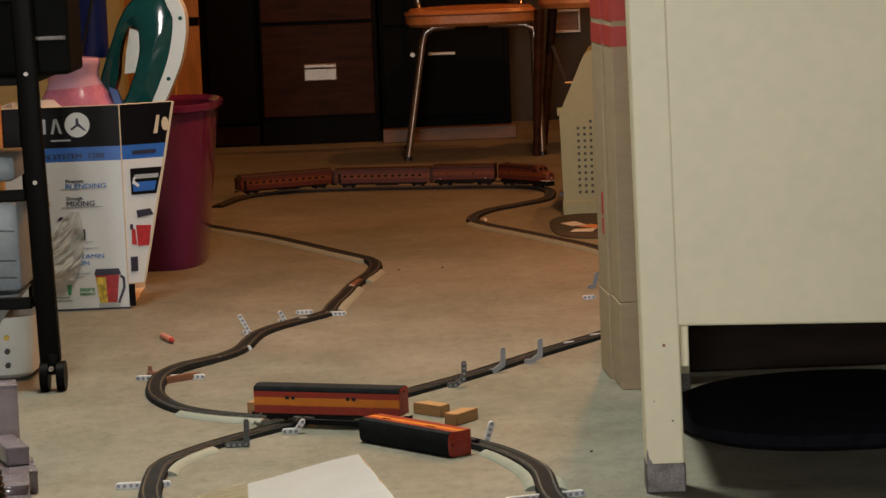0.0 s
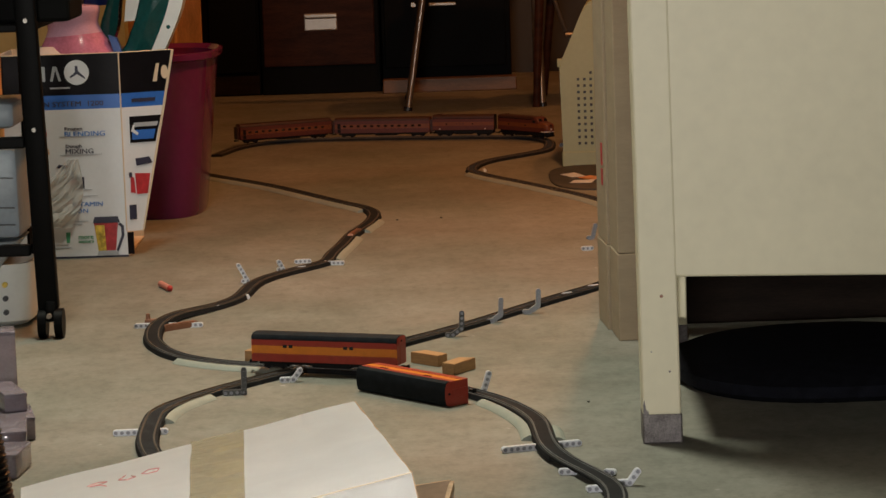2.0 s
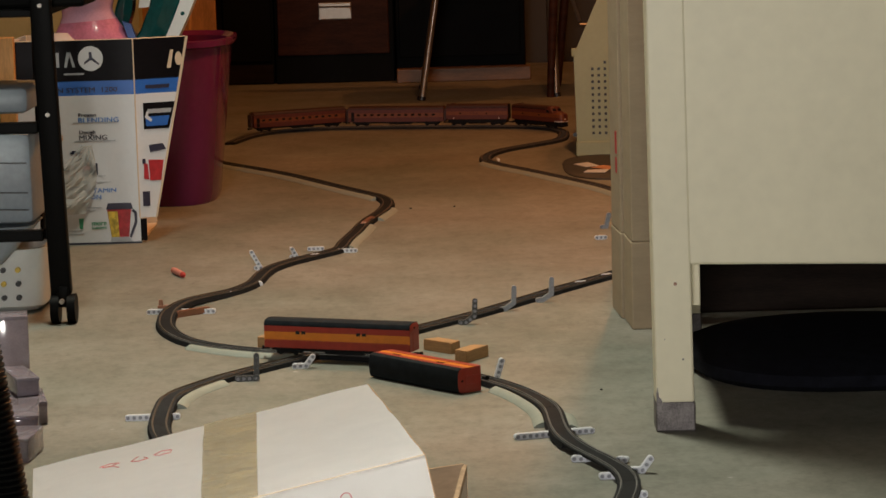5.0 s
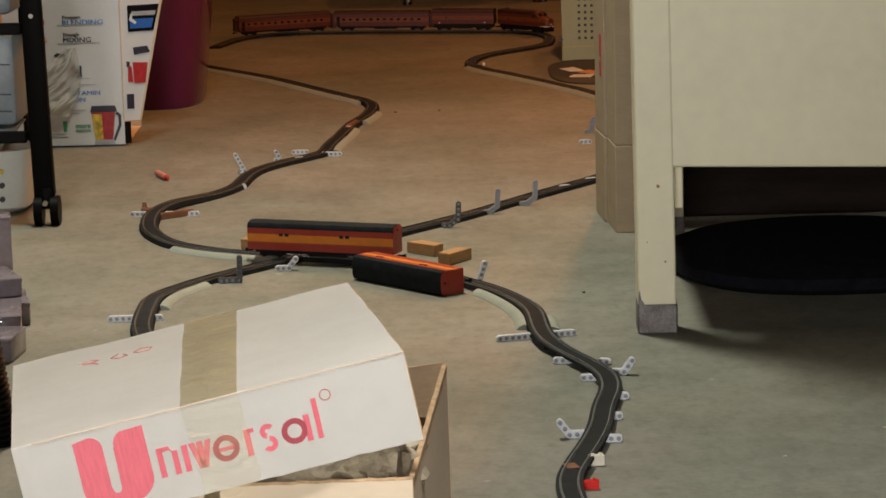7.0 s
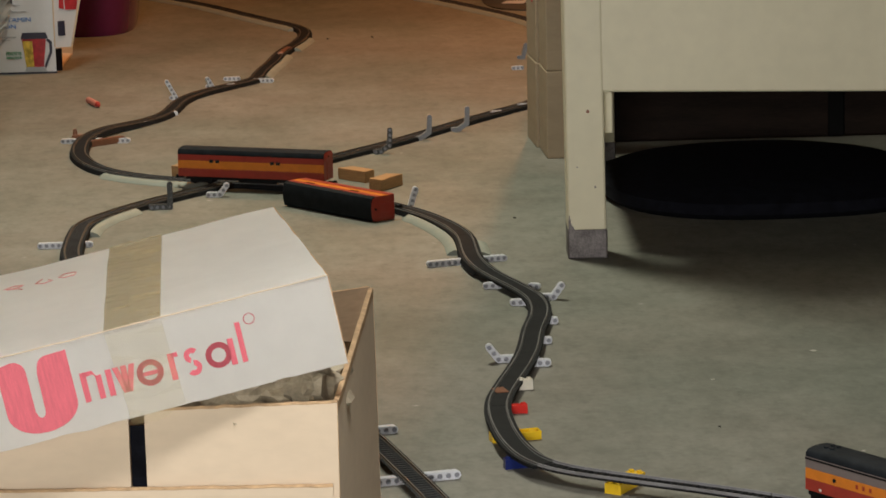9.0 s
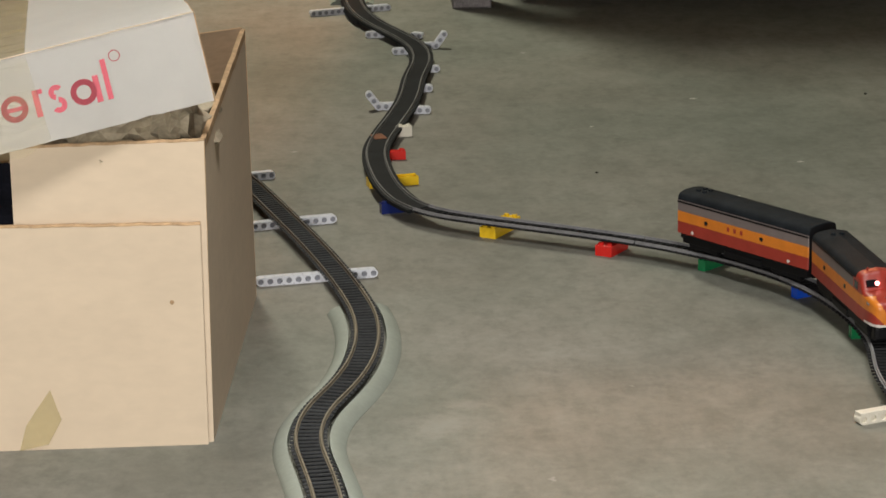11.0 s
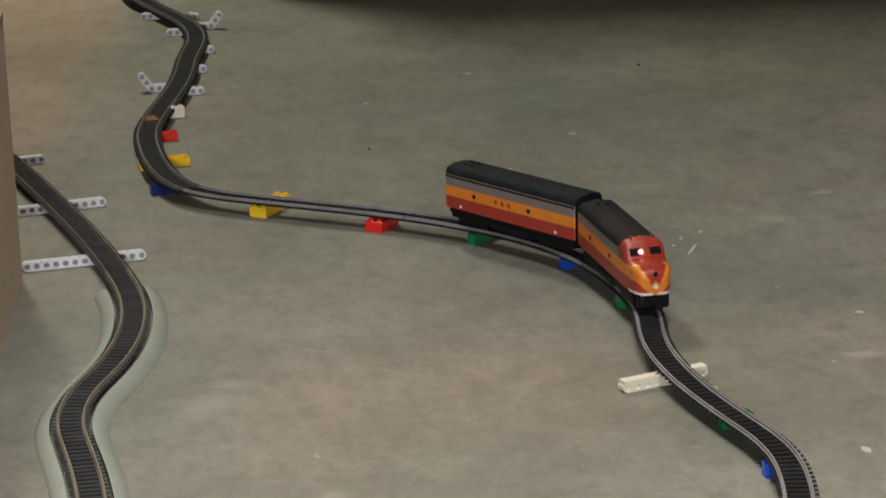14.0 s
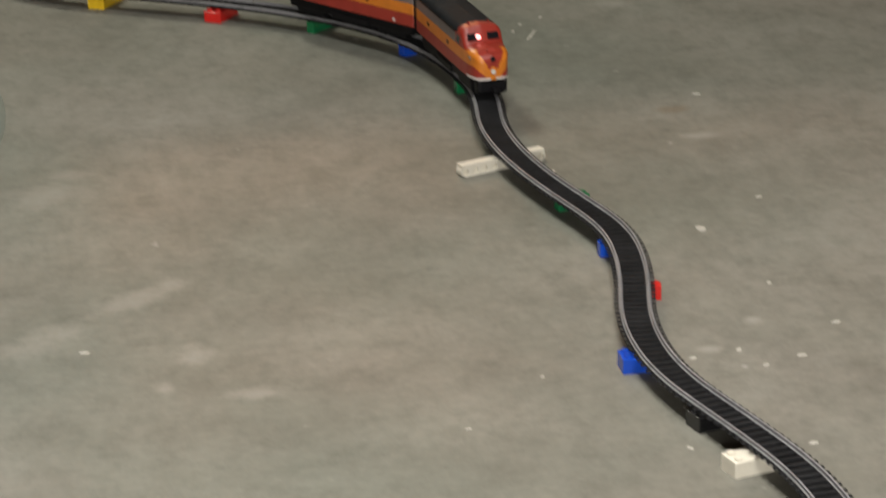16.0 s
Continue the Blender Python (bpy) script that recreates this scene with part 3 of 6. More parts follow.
def track_section(path, s0, s1, rail_mat, bed, lower=0.0, plain=False):
    x, y, h = at(path, s0)
    own = thing("track_section", pose(0, 0, 0), "black plastic model railway track piece with two metal rails", "railway track", "model railway track")
    inv = Matrix.Translation((0, 0, -lower))
    ties = bmesh.new()
    count = int((s1 - s0) / 0.0072)
    for k in range(count):
        s = s0 + (k + 0.5) * (s1 - s0) / count
        z = base_height(path, s)
        c, hd = at(path, s), at(path, s)[2]
        f = Vector((math.cos(hd), math.sin(hd), 0)) * 0.0019
        l = Vector((-math.sin(hd), math.cos(hd), 0)) * 0.0131
        o = Vector((c[0], c[1], z + 0.0012))
        lo = [ties.verts.new(o + a * f + b * l) for a, b in ((-1, -1), (1, -1), (1, 1), (-1, 1))]
        hi = [ties.verts.new(o + a * f * 0.8 + b * l * 0.99 + Vector((0, 0, 0.0008))) for a, b in ((-1, -1), (1, -1), (1, 1), (-1, 1))]
        ties.faces.new(hi)
        ties.faces.new(lo[::-1])
        for j in range(4):
            ties.faces.new((lo[j], lo[(j + 1) % 4], hi[(j + 1) % 4], hi[j]))
    ties.transform(inv)
    tagged(part("sleeper_strip", ties, M["tie" if path is MAIN else "tiegrey"], own), kind="stuff")
    for side in (-1, 1):
        c = side * 0.0088
        web = ribbon(path, s0, s1, [(c - 0.0017, 0.0004), (c + 0.0017, 0.0004), (c + 0.0017, 0.0013), (c - 0.0017, 0.0013)])
        web.transform(inv)
        part("web", web, M["tie"], own)
        bm = ribbon(path, s0 + 0.0004, s1 - 0.0004, [(c - 0.0014, 0.0020), (c + 0.0014, 0.0020), (c + 0.0006, 0.0026), (c + 0.0007, 0.0036), (c + 0.0006, 0.0042), (c - 0.0006, 0.0042), (c - 0.0007, 0.0036), (c - 0.0006, 0.0026)])
        bm.transform(inv)
        part("rail", bm, rail_mat, own, smooth=True)
    # plain pieces get a solid deck, others a dark strip for the gaps' shade
    plate = ribbon(path, s0, s1, [(-0.0133, -0.0012), (0.0133, -0.0012), (0.0133, 0.0021), (-0.0133, 0.0021)] if plain else [(-0.0100, -0.0002), (0.0100, -0.0002), (0.0100, 0.0006), (-0.0100, 0.0006)])
    plate.transform(inv)
    part("deck_and_gap_shade", plate, M["deck" if plain else "plate"], own)
    if bed:
        bm = ribbon(path, s0, s1, [(-0.0152, -0.0044), (0.0152, -0.0044), (0.0137, 0.0015), (-0.0137, 0.0015)])
        bm.transform(inv)
        part("roadbed", bm, M["tie"], own)
    return own


def lay(path, rail_of, bed_of, lower=0.0, plain_of=lambda y: False):
    total = (len(path) - 1) / 100
    n = round(total / 0.22)
    for k in range(n):
        s0, s1 = total * k / n, total * (k + 1) / n
        y = at(path, (s0 + s1) / 2)[1]
        track_section(path, s0, s1 - 0.0006, rail_of(y), bed_of(y), lower, plain_of(y))


lay(MAIN, lambda y: M["brass"] if y > 4.2 else M["railold"] if y > 2.44 else M["rail"], lambda y: y > 3.35, plain_of=lambda y: y > 2.44)
lay(LOOP, lambda y: M["railtan"] if y < 2.17 else M["brass"], lambda y: y > 2.8, 0.0004)


def shoulder(path, a, b, side, wide=0.013, high=0.0068):
    """A sloping foam strip that lies along one edge of the sleepers."""
    s0, s1 = where(path, *a), where(path, *b)
    c = side * 0.0148
    w = side * wide
    rings = []
    n = max(8, int(abs(s1 - s0) / 0.01))
    for k in range(n + 1):
        s = s0 + (s1 - s0) * k / n
        rings.append([off(path, s, q, z) for q, z in ((c, 0.0), (c, high), (c + w * 0.25, high), (c + w * 0.75, high * 0.55), (c + w, 0.0004), (c + w, 0.0))])
    solid("track_shoulder", loft(rings), M["shoulder"], pose(0, 0, 0), "grey-green sloping foam strip beside the model track", "track shoulder", "foam strips along the track", smooth=True)


shoulder(LOOP, (0.058, 2.178), (-0.05, 1.2), 1, 0.0115)
shoulder(LOOP, (0.058, 2.178), (-0.05, 1.2), -1, 0.0105)
shoulder(MAIN, (-0.43, 4.12), (-0.24, 3.985), -1)
shoulder(LOOP, (-0.345, 3.82), (-0.405, 3.66), 1)
shoulder(MAIN, (0.02, 3.72), (0.09, 3.47), -1)
shoulder(MAIN, (0.085, 3.53), (0.09, 3.45), 1)
shoulder(LOOP, (0.05, 6.56), (0.36, 5.70), -1)
shoulder(MAIN, (-0.70, 6.80), (-0.20, 5.90), -1)
shoulder(MAIN, (-0.17, 5.72), (-0.185, 5.56), 1)
shoulder(MAIN, (-0.205, 5.47), (-0.235, 5.15), 1)


# ---- trains ----
BRIGHT = dict(tred="tred", torange="torange", tgrey="tgrey", troof="troof", tnose="tnose")
# same livery as BRIGHT, with the far end's dim light painted in
DIMLIT = dict(tred="dimred", torange="dimorange", tgrey="dimred", troof="dimroof", tnose="dimred")


def axle_truck(parent, x, z=0.0):
    """A pair of wheelsets in a side frame, riding at rail height."""
    bm = block((0.034, 0.0030, 0.0060), (x, 0.0125, z + 0.0032), 0.0008)
    block((0.034, 0.0030, 0.0060), (x, -0.0125, z + 0.0032), 0.0008, bm=bm)
    block((0.012, 0.025, 0.004), (x, 0, z + 0.0060), 0.0008, bm=bm)
    truck = part("truck", bm, M["tblack"], parent)
    for dx in (-0.0115, 0.0115):
        w = rod((x + dx, -0.0100, z + 0.0052), (x + dx, -0.0074, z + 0.0052), 0.0052, 16)
        rod((x + dx, 0.0074, z + 0.0052), (x + dx, 0.0100, z + 0.0052), 0.0052, 16, bm=w)
        rod((x + dx, -0.0080, z + 0.0052), (x + dx, 0.0080, z + 0.0052), 0.0012, 8, bm=w)
        part("wheelset", w, M["tblack"], truck, smooth=True)


def coupler(parent, x, sign):
    bm = block((0.010, 0.0034, 0.0030), (x + sign * 0.004, 0, 0.0065), 0.0008)
    block((0.0035, 0.0060, 0.0050), (x + sign * 0.0095, 0.001, 0.0055), 0.0010, bm=bm)
    part("coupler", bm, M["tblack"], parent)


def hull(w, z0, bands, roof, square=False):
    """Half a cross-section doubled: sides with paint bands, then a rounded roof."""
    z = [z0]
    for b in bands:
        z.append(z[-1] + b)
    a, b, c = (0.97, 0.86, 0.50) if square else (0.93, 0.74, 0.42)
    side = [(w, q) for q in z] + [(w * a, z[-1] + roof * 0.42), (w * b, z[-1] + roof * 0.74), (w * c, z[-1] + roof * 0.94)]
    return side + [(0, z[-1] + roof)] + [(-x, q) for x, q in side[::-1]]


def car_body(name, length, w, z0, bands, roof, mats, parent, ends=0, square=False):
    sec = hull(w, z0, bands, roof, square)
    n = len(sec)
    nb = len(bands)
    xs = [-length / 2, -length / 2 + 0.0006, length / 2 - 0.0006, length / 2]
    sc = [0.965, 1, 1, 0.965]
    rings = [[(x, p[0] * k, z0 + (p[1] - z0) * (0.985 if k < 1 else 1)) for p in sec] for x, k in zip(xs, sc)]

    def mat(i, k):
        if k < 0:
            return ends
        j = k if k < n // 2 else n - 2 - k
        return j if 0 <= j < nb else (nb if k != n - 1 else ends)
    return part(name, loft(rings, mat), mats, parent, smooth=True)


def diesel_b(m, group, paint=BRIGHT):
    """A cabless streamlined diesel unit: red, orange and grey bands under a black roof."""
    own = thing("diesel_booster_unit", m, "model diesel booster unit, grey over orange over red, black roof" if paint is BRIGHT else "model diesel booster unit on the far curve, dim light darkened into its paint", "model train", group)
    car_body("body", 0.158, 0.0172, 0.0165, (0.0112, 0.0100, 0.0105), 0.0085, [M[paint["tred"]], M[paint["torange"]], M[paint["tgrey"]], M[paint["troof"]], M["tblack"]], own, 4, True)
    for s in (-1, 1):
        bm = block((0.1575, 0.0004, 0.0016), (0, s * 0.01735, 0.0457))
        part("roof_line", bm, M["tblack"], own)
        for x in (-0.043, 0.024):
            part("porthole", rod((x, s * 0.0168, 0.0325), (x, s * 0.0177, 0.0325), 0.0020, 14), M["glass"], own)
        for x in (-0.016, -0.008, 0.0):
            part("emblem", block((0.0028, 0.0003, 0.0040), (x, s * 0.01735, 0.0308)), M[paint["tred"]], own)
        for x in (-0.060, 0.056):
            part("step", rod((x, s * 0.0170, 0.0195), (x, s * 0.0176, 0.0195), 0.0016, 10), M["twhite"], own)
        for x in (-0.066, -0.059):
            part("roof_vent", rod((x, s * 0.004, 0.0560), (x, s * 0.004, 0.0580), 0.0022, 12), M[paint["troof"]], own)
    under = block((0.150, 0.029, 0.0100), (0, 0, 0.0068), 0.001)
    block((0.046, 0.031, 0.0075), (0, 0, 0.0045), 0.0015, bm=under)
    part("underframe", under, M["tblack"], own)
    for x in (-0.050, 0.050):
        axle_truck(own, x)
    coupler(own, 0.079, 1)
    coupler(own, -0.079, -1)
    return own


def diesel_a(m, group, lit, paint=BRIGHT):
    """A streamlined cab unit with a rounded red nose; it faces along +x."""
    own = thing("diesel_locomotive", m, "model diesel locomotive with red nose, orange wings and black roof" if paint is BRIGHT else "model diesel locomotive on the far curve, dim light darkened into its paint", "model train", group)
    z0, w = 0.0165, 0.0172
    half = [(w, z0 + 0.0317 * k / 40) for k in range(41)]
    half += [(w - 0.0085 * (1 - math.cos(radians(a))), 0.0482 + 0.0068 * math.sin(radians(a))) for a in range(12, 91, 13)]
    half += [((w - 0.0085) * (1 - q), 0.0550 + 0.0014 * q ** 0.7) for q in (0.25, 0.5, 0.75)]
    sec = half + [(0, 0.0567)] + [(-y, z) for y, z in half[::-1]]
    n = len(sec)
    # along the length: x, width, share of the height above the sill
    prof = [(-0.0780, 0.965, 0.985), (-0.0774, 1, 1), (0.0305, 1, 1), (0.0340, 1, 1), (0.0365, 1, 1), (0.0400, 1, 1), (0.0440, 1, 1), (0.0452, 0.995, 0.992)]
    prof += [(0.0458 + 0.0077 * k / 10, 0.993 - 0.013 * k / 10, 0.980 - 0.315 * k / 10) for k in range(11)]
    for k in range(1, 31):
        a = radians(3 * k)
        prof.append((0.0540 + 0.0225 * math.sin(a), max(0.12, 0.98 * math.cos(a) ** 0.42), 0.30 + 0.355 * math.cos(a) ** 0.62))
    rings = [[(x, y * k, z0 + (z - z0) * h) for y, z in sec] for x, k, h in prof]

    def paint_of(x, y, z):
        if x < 0.0305:
            return 0 if z < 0.0277 else 1 if z < 0.0377 else 2 if z < 0.0482 else 3
        if z > 0.0484 and x < 0.0365:
            return 3
        u = abs(y) / w
        low = z0 + 0.0112 * max(0.0, min(1.0, (u - 0.22) / 0.62)) ** 0.95
        high = 0.0215 + 0.0190 * min(1.0, u / 0.62) ** 1.2 - 0.0028 * max(0.0, (u - 0.62) / 0.38) ** 2
        if x > 0.058 and z < z0 + 0.0022 and abs(y) > 0.0030:
            return 6
        return 0 if z < low else 1 if z < high else 5

    def mat(i, k):
        if k < 0 or k == n - 1:
            return 4 if i < 2 or k >= 0 else 1
        c = [sum(q) / 4 for q in zip(rings[i][k], rings[i][k + 1], rings[i + 1][k], rings[i + 1][k + 1])]
        return paint_of(*c)
    part("body", loft(rings, mat), [M[paint["tred"]], M[paint["torange"]], M[paint["tgrey"]], M[paint["troof"]], M["tblack"], M[paint["tnose"]], M["twhite"]], own, smooth=True)
    for s in (-1, 1):
        part("roof_line", block((0.1080, 0.0004, 0.0016), (-0.0235, s * 0.01735, 0.0470)), M["tblack"], own)
        # windscreen pane, set in the sloping front of the cab
        pane = prism([(-0.0048, 0), (0.0048, 0), (0.0044, 0.0060), (-0.0046, 0.0060)], 0.0012)
        slope = Matrix(((0, -0.868, -0.496, 0), (1, 0, 0, 0), (0, -0.496, 0.868, 0), (0, 0, 0, 1)))
        pane.transform(Matrix.Translation((0.0530, s * 0.0084, 0.0448)) @ slope)
        part("windscreen", pane, M["glass"], own)
        part("cab_window", block((0.0085, 0.0004, 0.0065), (0.0380, s * 0.01725, 0.0395), 0.0001), M["glass"], own)
        part("number_board", block((0.0050, 0.0014, 0.0022), (0.0640, s * 0.0158, 0.0330), 0.0003), M[paint["tgrey"]], own)
        for x in (-0.043, 0.010):
            part("porthole", rod((x, s * 0.0168, 0.0325), (x, s * 0.0177, 0.0325), 0.0020, 14), M["glass"], own)
        part("roof_vent", rod((-0.062, s * 0.004, 0.0560), (-0.062, s * 0.004, 0.0580), 0.0022, 12), M[paint["troof"]], own)
        part("horn", rod((0.0395, s * 0.0085, 0.0535), (0.0395, s * 0.0085, 0.0575), 0.0008, 8), M[paint["tnose"]], own)
    part("nose_lamp", rod((0.0690, 0, 0.0392), (0.0705, 0, 0.0412), 0.0036, 20), M[paint["tnose"]], own, smooth=True)
    part("nose_lamp", rod((0.0745, 0, 0.0338), (0.0766, 0, 0.0348), 0.0021, 16), M["tblack"], own, smooth=True)
    part("nose_badge", rod((0.0760, 0, 0.0238), (0.0772, 0, 0.0238), 0.0021, 16), M["twhite"], own, smooth=True)
    if lit:
        bulb = bmesh.new()
        bmesh.ops.create_uvsphere(bulb, u_segments=16, v_segments=10, radius=0.0022)
        bulb.transform(Matrix.Translation((0.0514, -0.0042, 0.0470)))
        part("headlight", bulb, M["bulb"], own, "lit headlight bulb glowing in the windscreen", smooth=True)
    under = block((0.132, 0.029, 0.0100), (-0.006, 0, 0.0068), 0.001)
    block((0.040, 0.031, 0.0075), (-0.008, 0, 0.0045), 0.0015, bm=under)
    block((0.012, 0.026, 0.0135), (0.0690, 0, 0.0034), 0.003, bm=under)
    part("underframe", under, M["tblack"], own)
    for x in (-0.052, 0.044):
        axle_truck(own, x)
    coupler(own, -0.078, -1)
    coupler(own, 0.072, 1)
    return own


def coach(m, group, label, length=0.226, windows=11, paint=BRIGHT):
    """A passenger coach: red below, an orange band with windows, dark roof, red ends."""
    own = thing("passenger_coach", m, label, "model train", group)
    car_body("body", length, 0.0172, 0.0115, (0.0105, 0.0125, 0.0085), 0.0095, [M[paint["tred"]], M[paint["torange"]], M[paint["tred"]], M[paint["troof"]], M[paint["tnose"]]], own, 4, True)
    for s in (-1, 1):
        part("sill_line", block((length - 0.004, 0.0004, 0.0010), (0, s * 0.01735, 0.0222)), M[paint["tred"]], own)
        for k in range(windows):
            x = (k - (windows - 1) / 2) * (length - 0.036) / windows
            part("window", block((0.0085, 0.0005, 0.0052), (x, s * 0.01725, 0.0272), 0.0001), M["glass"], own)
        for x in () if windows else (-0.060, -0.051, 0.034, 0.043):
            part("door_window", block((0.0062, 0.0005, 0.0046), (x, s * 0.01725, 0.0318), 0.0001), M["glass"], own)
        if windows:
            part("door", block((0.0085, 0.0005, 0.0235), (s * (length / 2 - 0.012), s * 0.01725, 0.0130), 0.0001), M["tblack"], own)
    for s in (-1, 1):
        if windows:
            part("vestibule", block((0.0068, 0.024, 0.033), (s * (length / 2 + 0.0035), 0, 0.0118), 0.001), M[paint["troof"]], own)
        part("end_door", block((0.0010, 0.012, 0.026), (s * length / 2, 0, 0.0125), 0.0003), M[paint["tred"]], own)
        part("end_lamp", rod((s * (length / 2 - 0.0005), 0, 0.0445), (s * (length / 2 + 0.0008), 0, 0.0445), 0.0016, 12), M["tblack"], own)
    under = block((length - 0.02, 0.027, 0.0050), (0, 0, 0.0070), 0.001)
    block((0.060, 0.029, 0.0070), (0.01, 0, 0.0040), 0.0015, bm=under)
    part("underframe", under, M["tblack"], own)
    for x in (-length / 2 + 0.034, length / 2 - 0.034):
        axle_truck(own, x)
    coupler(own, length / 2, 1)
    coupler(own, -length / 2, -1)
    return own


def on_track(path, s, half, back=False):
    """A pose above the rails: both trucks stand on the track."""
    a, b = at(path, s - half), at(path, s + half)
    z = base_height(path, s) + 0.0047
    return Matrix.Translation(((a[0] + b[0]) / 2, (a[1] + b[1]) / 2, z)) @ Matrix.Rotation(math.atan2(b[1] - a[1], b[0] - a[0]) + (math.pi if back else 0), 4, "Z")


s_loco = where(MAIN, 0.448, 2.010) - 0.060
SIZE = Matrix.Diagonal((0.965, 0.93, 0.90, 1))
diesel_a(on_track(MAIN, s_loco, 0.046) @ SIZE, "running train", True)
diesel_b(on_track(MAIN, s_loco - 0.167, 0.048) @ SIZE, "running train")
coach(Matrix.Translation((-0.196, 3.975, 0.0093)) @ Matrix.Rotation(radians(-21.5), 4, "Z"), "running train",
      "red and orange model baggage coach stopped at the crossing", 0.226, 0)
coach(Matrix.Translation((-0.077, 3.786, 0.0176)) @ Matrix.Rotation(radians(-50), 4, "Z") @ Matrix.Rotation(radians(90), 4, "X") @ Matrix.Translation((0, 0, -0.032)), "running train",
      "red and orange passenger coach tipped over on its side", 0.19, 0)
# the parked train on the far curve, dim light put into its paint
coach(on_track(LOOP, 0.356, 0.083), "parked train", "model coach parked on the far curve, dim light darkened into its paint", 0.262, 12, DIMLIT)
coach(on_track(LOOP, 0.630, 0.083), "parked train", "model coach parked on the far curve, dim light darkened into its paint", 0.258, 12, DIMLIT)
diesel_b(on_track(LOOP, 0.850, 0.053) @ Matrix.Diagonal((1.06, 1, 1, 1)), "parked train", DIMLIT)
diesel_a(on_track(LOOP, 1.042, 0.060) @ Matrix.Diagonal((1.25, 1, 1, 1)), "parked train", False, DIMLIT)


# ---- toy beams and bricks ----
def beam_cells(n, holes=True, thick=0.0074, bm=None, m=None):
    """A toy beam with n round holes 8 mm apart, lying along x with its holes facing y; starts at the first hole."""
    own = bmesh.new()
    seg = 12
    hh = 0.0038
    for k in range(n):
        cx = k * 0.008
        rim_in, rim_out = [], []
        for j in range(seg):
            a = 2 * math.pi * j / seg + math.pi / seg
            c, s = math.cos(a), math.sin(a)
            rim_in.append((cx + 0.0025 * c, 0.0025 * s))
            left_end, right_end = k == 0 and c < 0, k == n - 1 and c > 0
            if left_end or right_end:
                rim_out.append((cx + hh * c, hh * s))
            else:
                q = max(abs(c) / 0.004, abs(s) / hh)
                rim_out.append((cx + c / q, s / q))
        for y, flip in ((-thick / 2, False), (thick / 2, True)):
            vi = [own.verts.new((x, y, z)) for x, z in rim_in]
            vo = [own.verts.new((x, y, z)) for x, z in rim_out]
            for j in range(seg):
                own.faces.new((vi[j], vi[(j + 1) % seg], vo[(j + 1) % seg], vo[j]))
        a = [own.verts.new((x, -thick / 2, z)) for x, z in rim_in]
        mid = [own.verts.new((x, -thick / 2 + 0.0022, z)) for x, z in rim_in]
        b = [own.verts.new((x, thick / 2, z)) for x, z in rim_in]
        for j in range(seg):
            for u, w in ((a, mid), (mid, b)):
                f = own.faces.new((u[j], u[(j + 1) % seg], w[(j + 1) % seg], w[j]))
                f.material_index = 1
        o1 = [own.verts.new((x, -thick / 2, z)) for x, z in rim_out]
        o2 = [own.verts.new((x, thick / 2, z)) for x, z in rim_out]
        for j in range(seg):
            own.faces.new((o1[j], o1[(j + 1) % seg], o2[(j + 1) % seg], o2[j]))
        # recess floor so the hole reads dark but solid
        f = own.faces.new(mid)
        f.material_index = 1
    bmesh.ops.remove_doubles(own, verts=own.verts, dist=0.00002)
    own.transform(Matrix.Translation((0, 0, hh)))
    if m is not None:
        own.transform(m)
    return join(bm, own)


def arm(x, y, n, turn, colour, label, z=0.0):
    """A straight toy beam on the floor, its middle at (x, y)."""
    mat = M[colour]
    bm = beam_cells(n, m=Matrix.Translation((-(n - 1) * 0.004, 0, 0)))
    return solid("toy_beam", bm, [mat, M["hole"]], pose(x, y, z, 0, 0, turn), label, "toy beam", "toy beams under the track")


def bent_arm(x, y, n1, n2, bend, turn, colour, label, tilt=0.0, z=0.0):
    """A bent toy beam: n1 holes lie along x, then n2 rise at `bend` degrees."""
    bm = beam_cells(n1)
    beam_cells(n2, bm=bm, m=Matrix.Translation(((n1 - 1) * 0.008, 0, 0.0038)) @ Matrix.Rotation(-radians(bend), 4, "Y") @ Matrix.Translation((0, 0.0001, -0.0038)))
    return solid("bent_toy_beam", bm, [M[colour], M["hole"]], pose(x, y, z, tilt, 0, turn), label, "toy beam", "bent toy beams by the track")


WB = "white toy construction beam with round holes, lying under the track"
arm(0.028, 2.267, 13, 10.5, "lwhite", WB)
arm(-0.002, 2.438, 13, 15, "lwhite", WB)
arm(-0.057, 2.602, 13, 15, "lwhite", WB)
arm(-0.470, 4.457, 14, -5, "lwhite", WB)
arm(-0.426, 3.588, 9, 2, "lwhite", WB)
arm(0.086, 3.412, 13, 17, "lwhite", WB)
arm(-0.287, 5.155, 4, 0, "lwhite", WB)
arm(-0.228, 5.118, 5, -8, "lwhite", WB)
for x, y, n, turn in ((0.1117, 3.262, 3, 0), (0.139, 3.165, 3, 4), (0.1405, 2.868, 4, -4), (0.1560, 2.970, 2, -4), (0.1690, 3.066, 2, -4), (-0.286, 5.060, 3, 12), (-0.010, 3.785, 3, 12), (0.228, 4.715, 4, 8), (0.176, 4.640, 3, 16), (0.240, 5.20, 3, 10), (0.160, 3.250, 2, -20)):
    arm(x, y, n, turn, "lwhite", "short white toy beam poking out from under the track")
for x, y, c in ((-0.110, 4.205, "lgrey"), (-0.405, 4.630, "lwhite"), (-0.362, 4.735, "lwhite"), (0.075, 6.62, "lcream")):
    solid("toy_peg", join(rod((0, -0.006, 0.004), (0, 0.006, 0.004), 0.004, 14), rod((0, -0.0065, 0.004), (0, 0.0065, 0.004), 0.002, 10)), M[c], pose(x, y, 0, 0, 0, 10), "small round toy peg holding the track", "toy peg", "toy pegs", smooth=True)
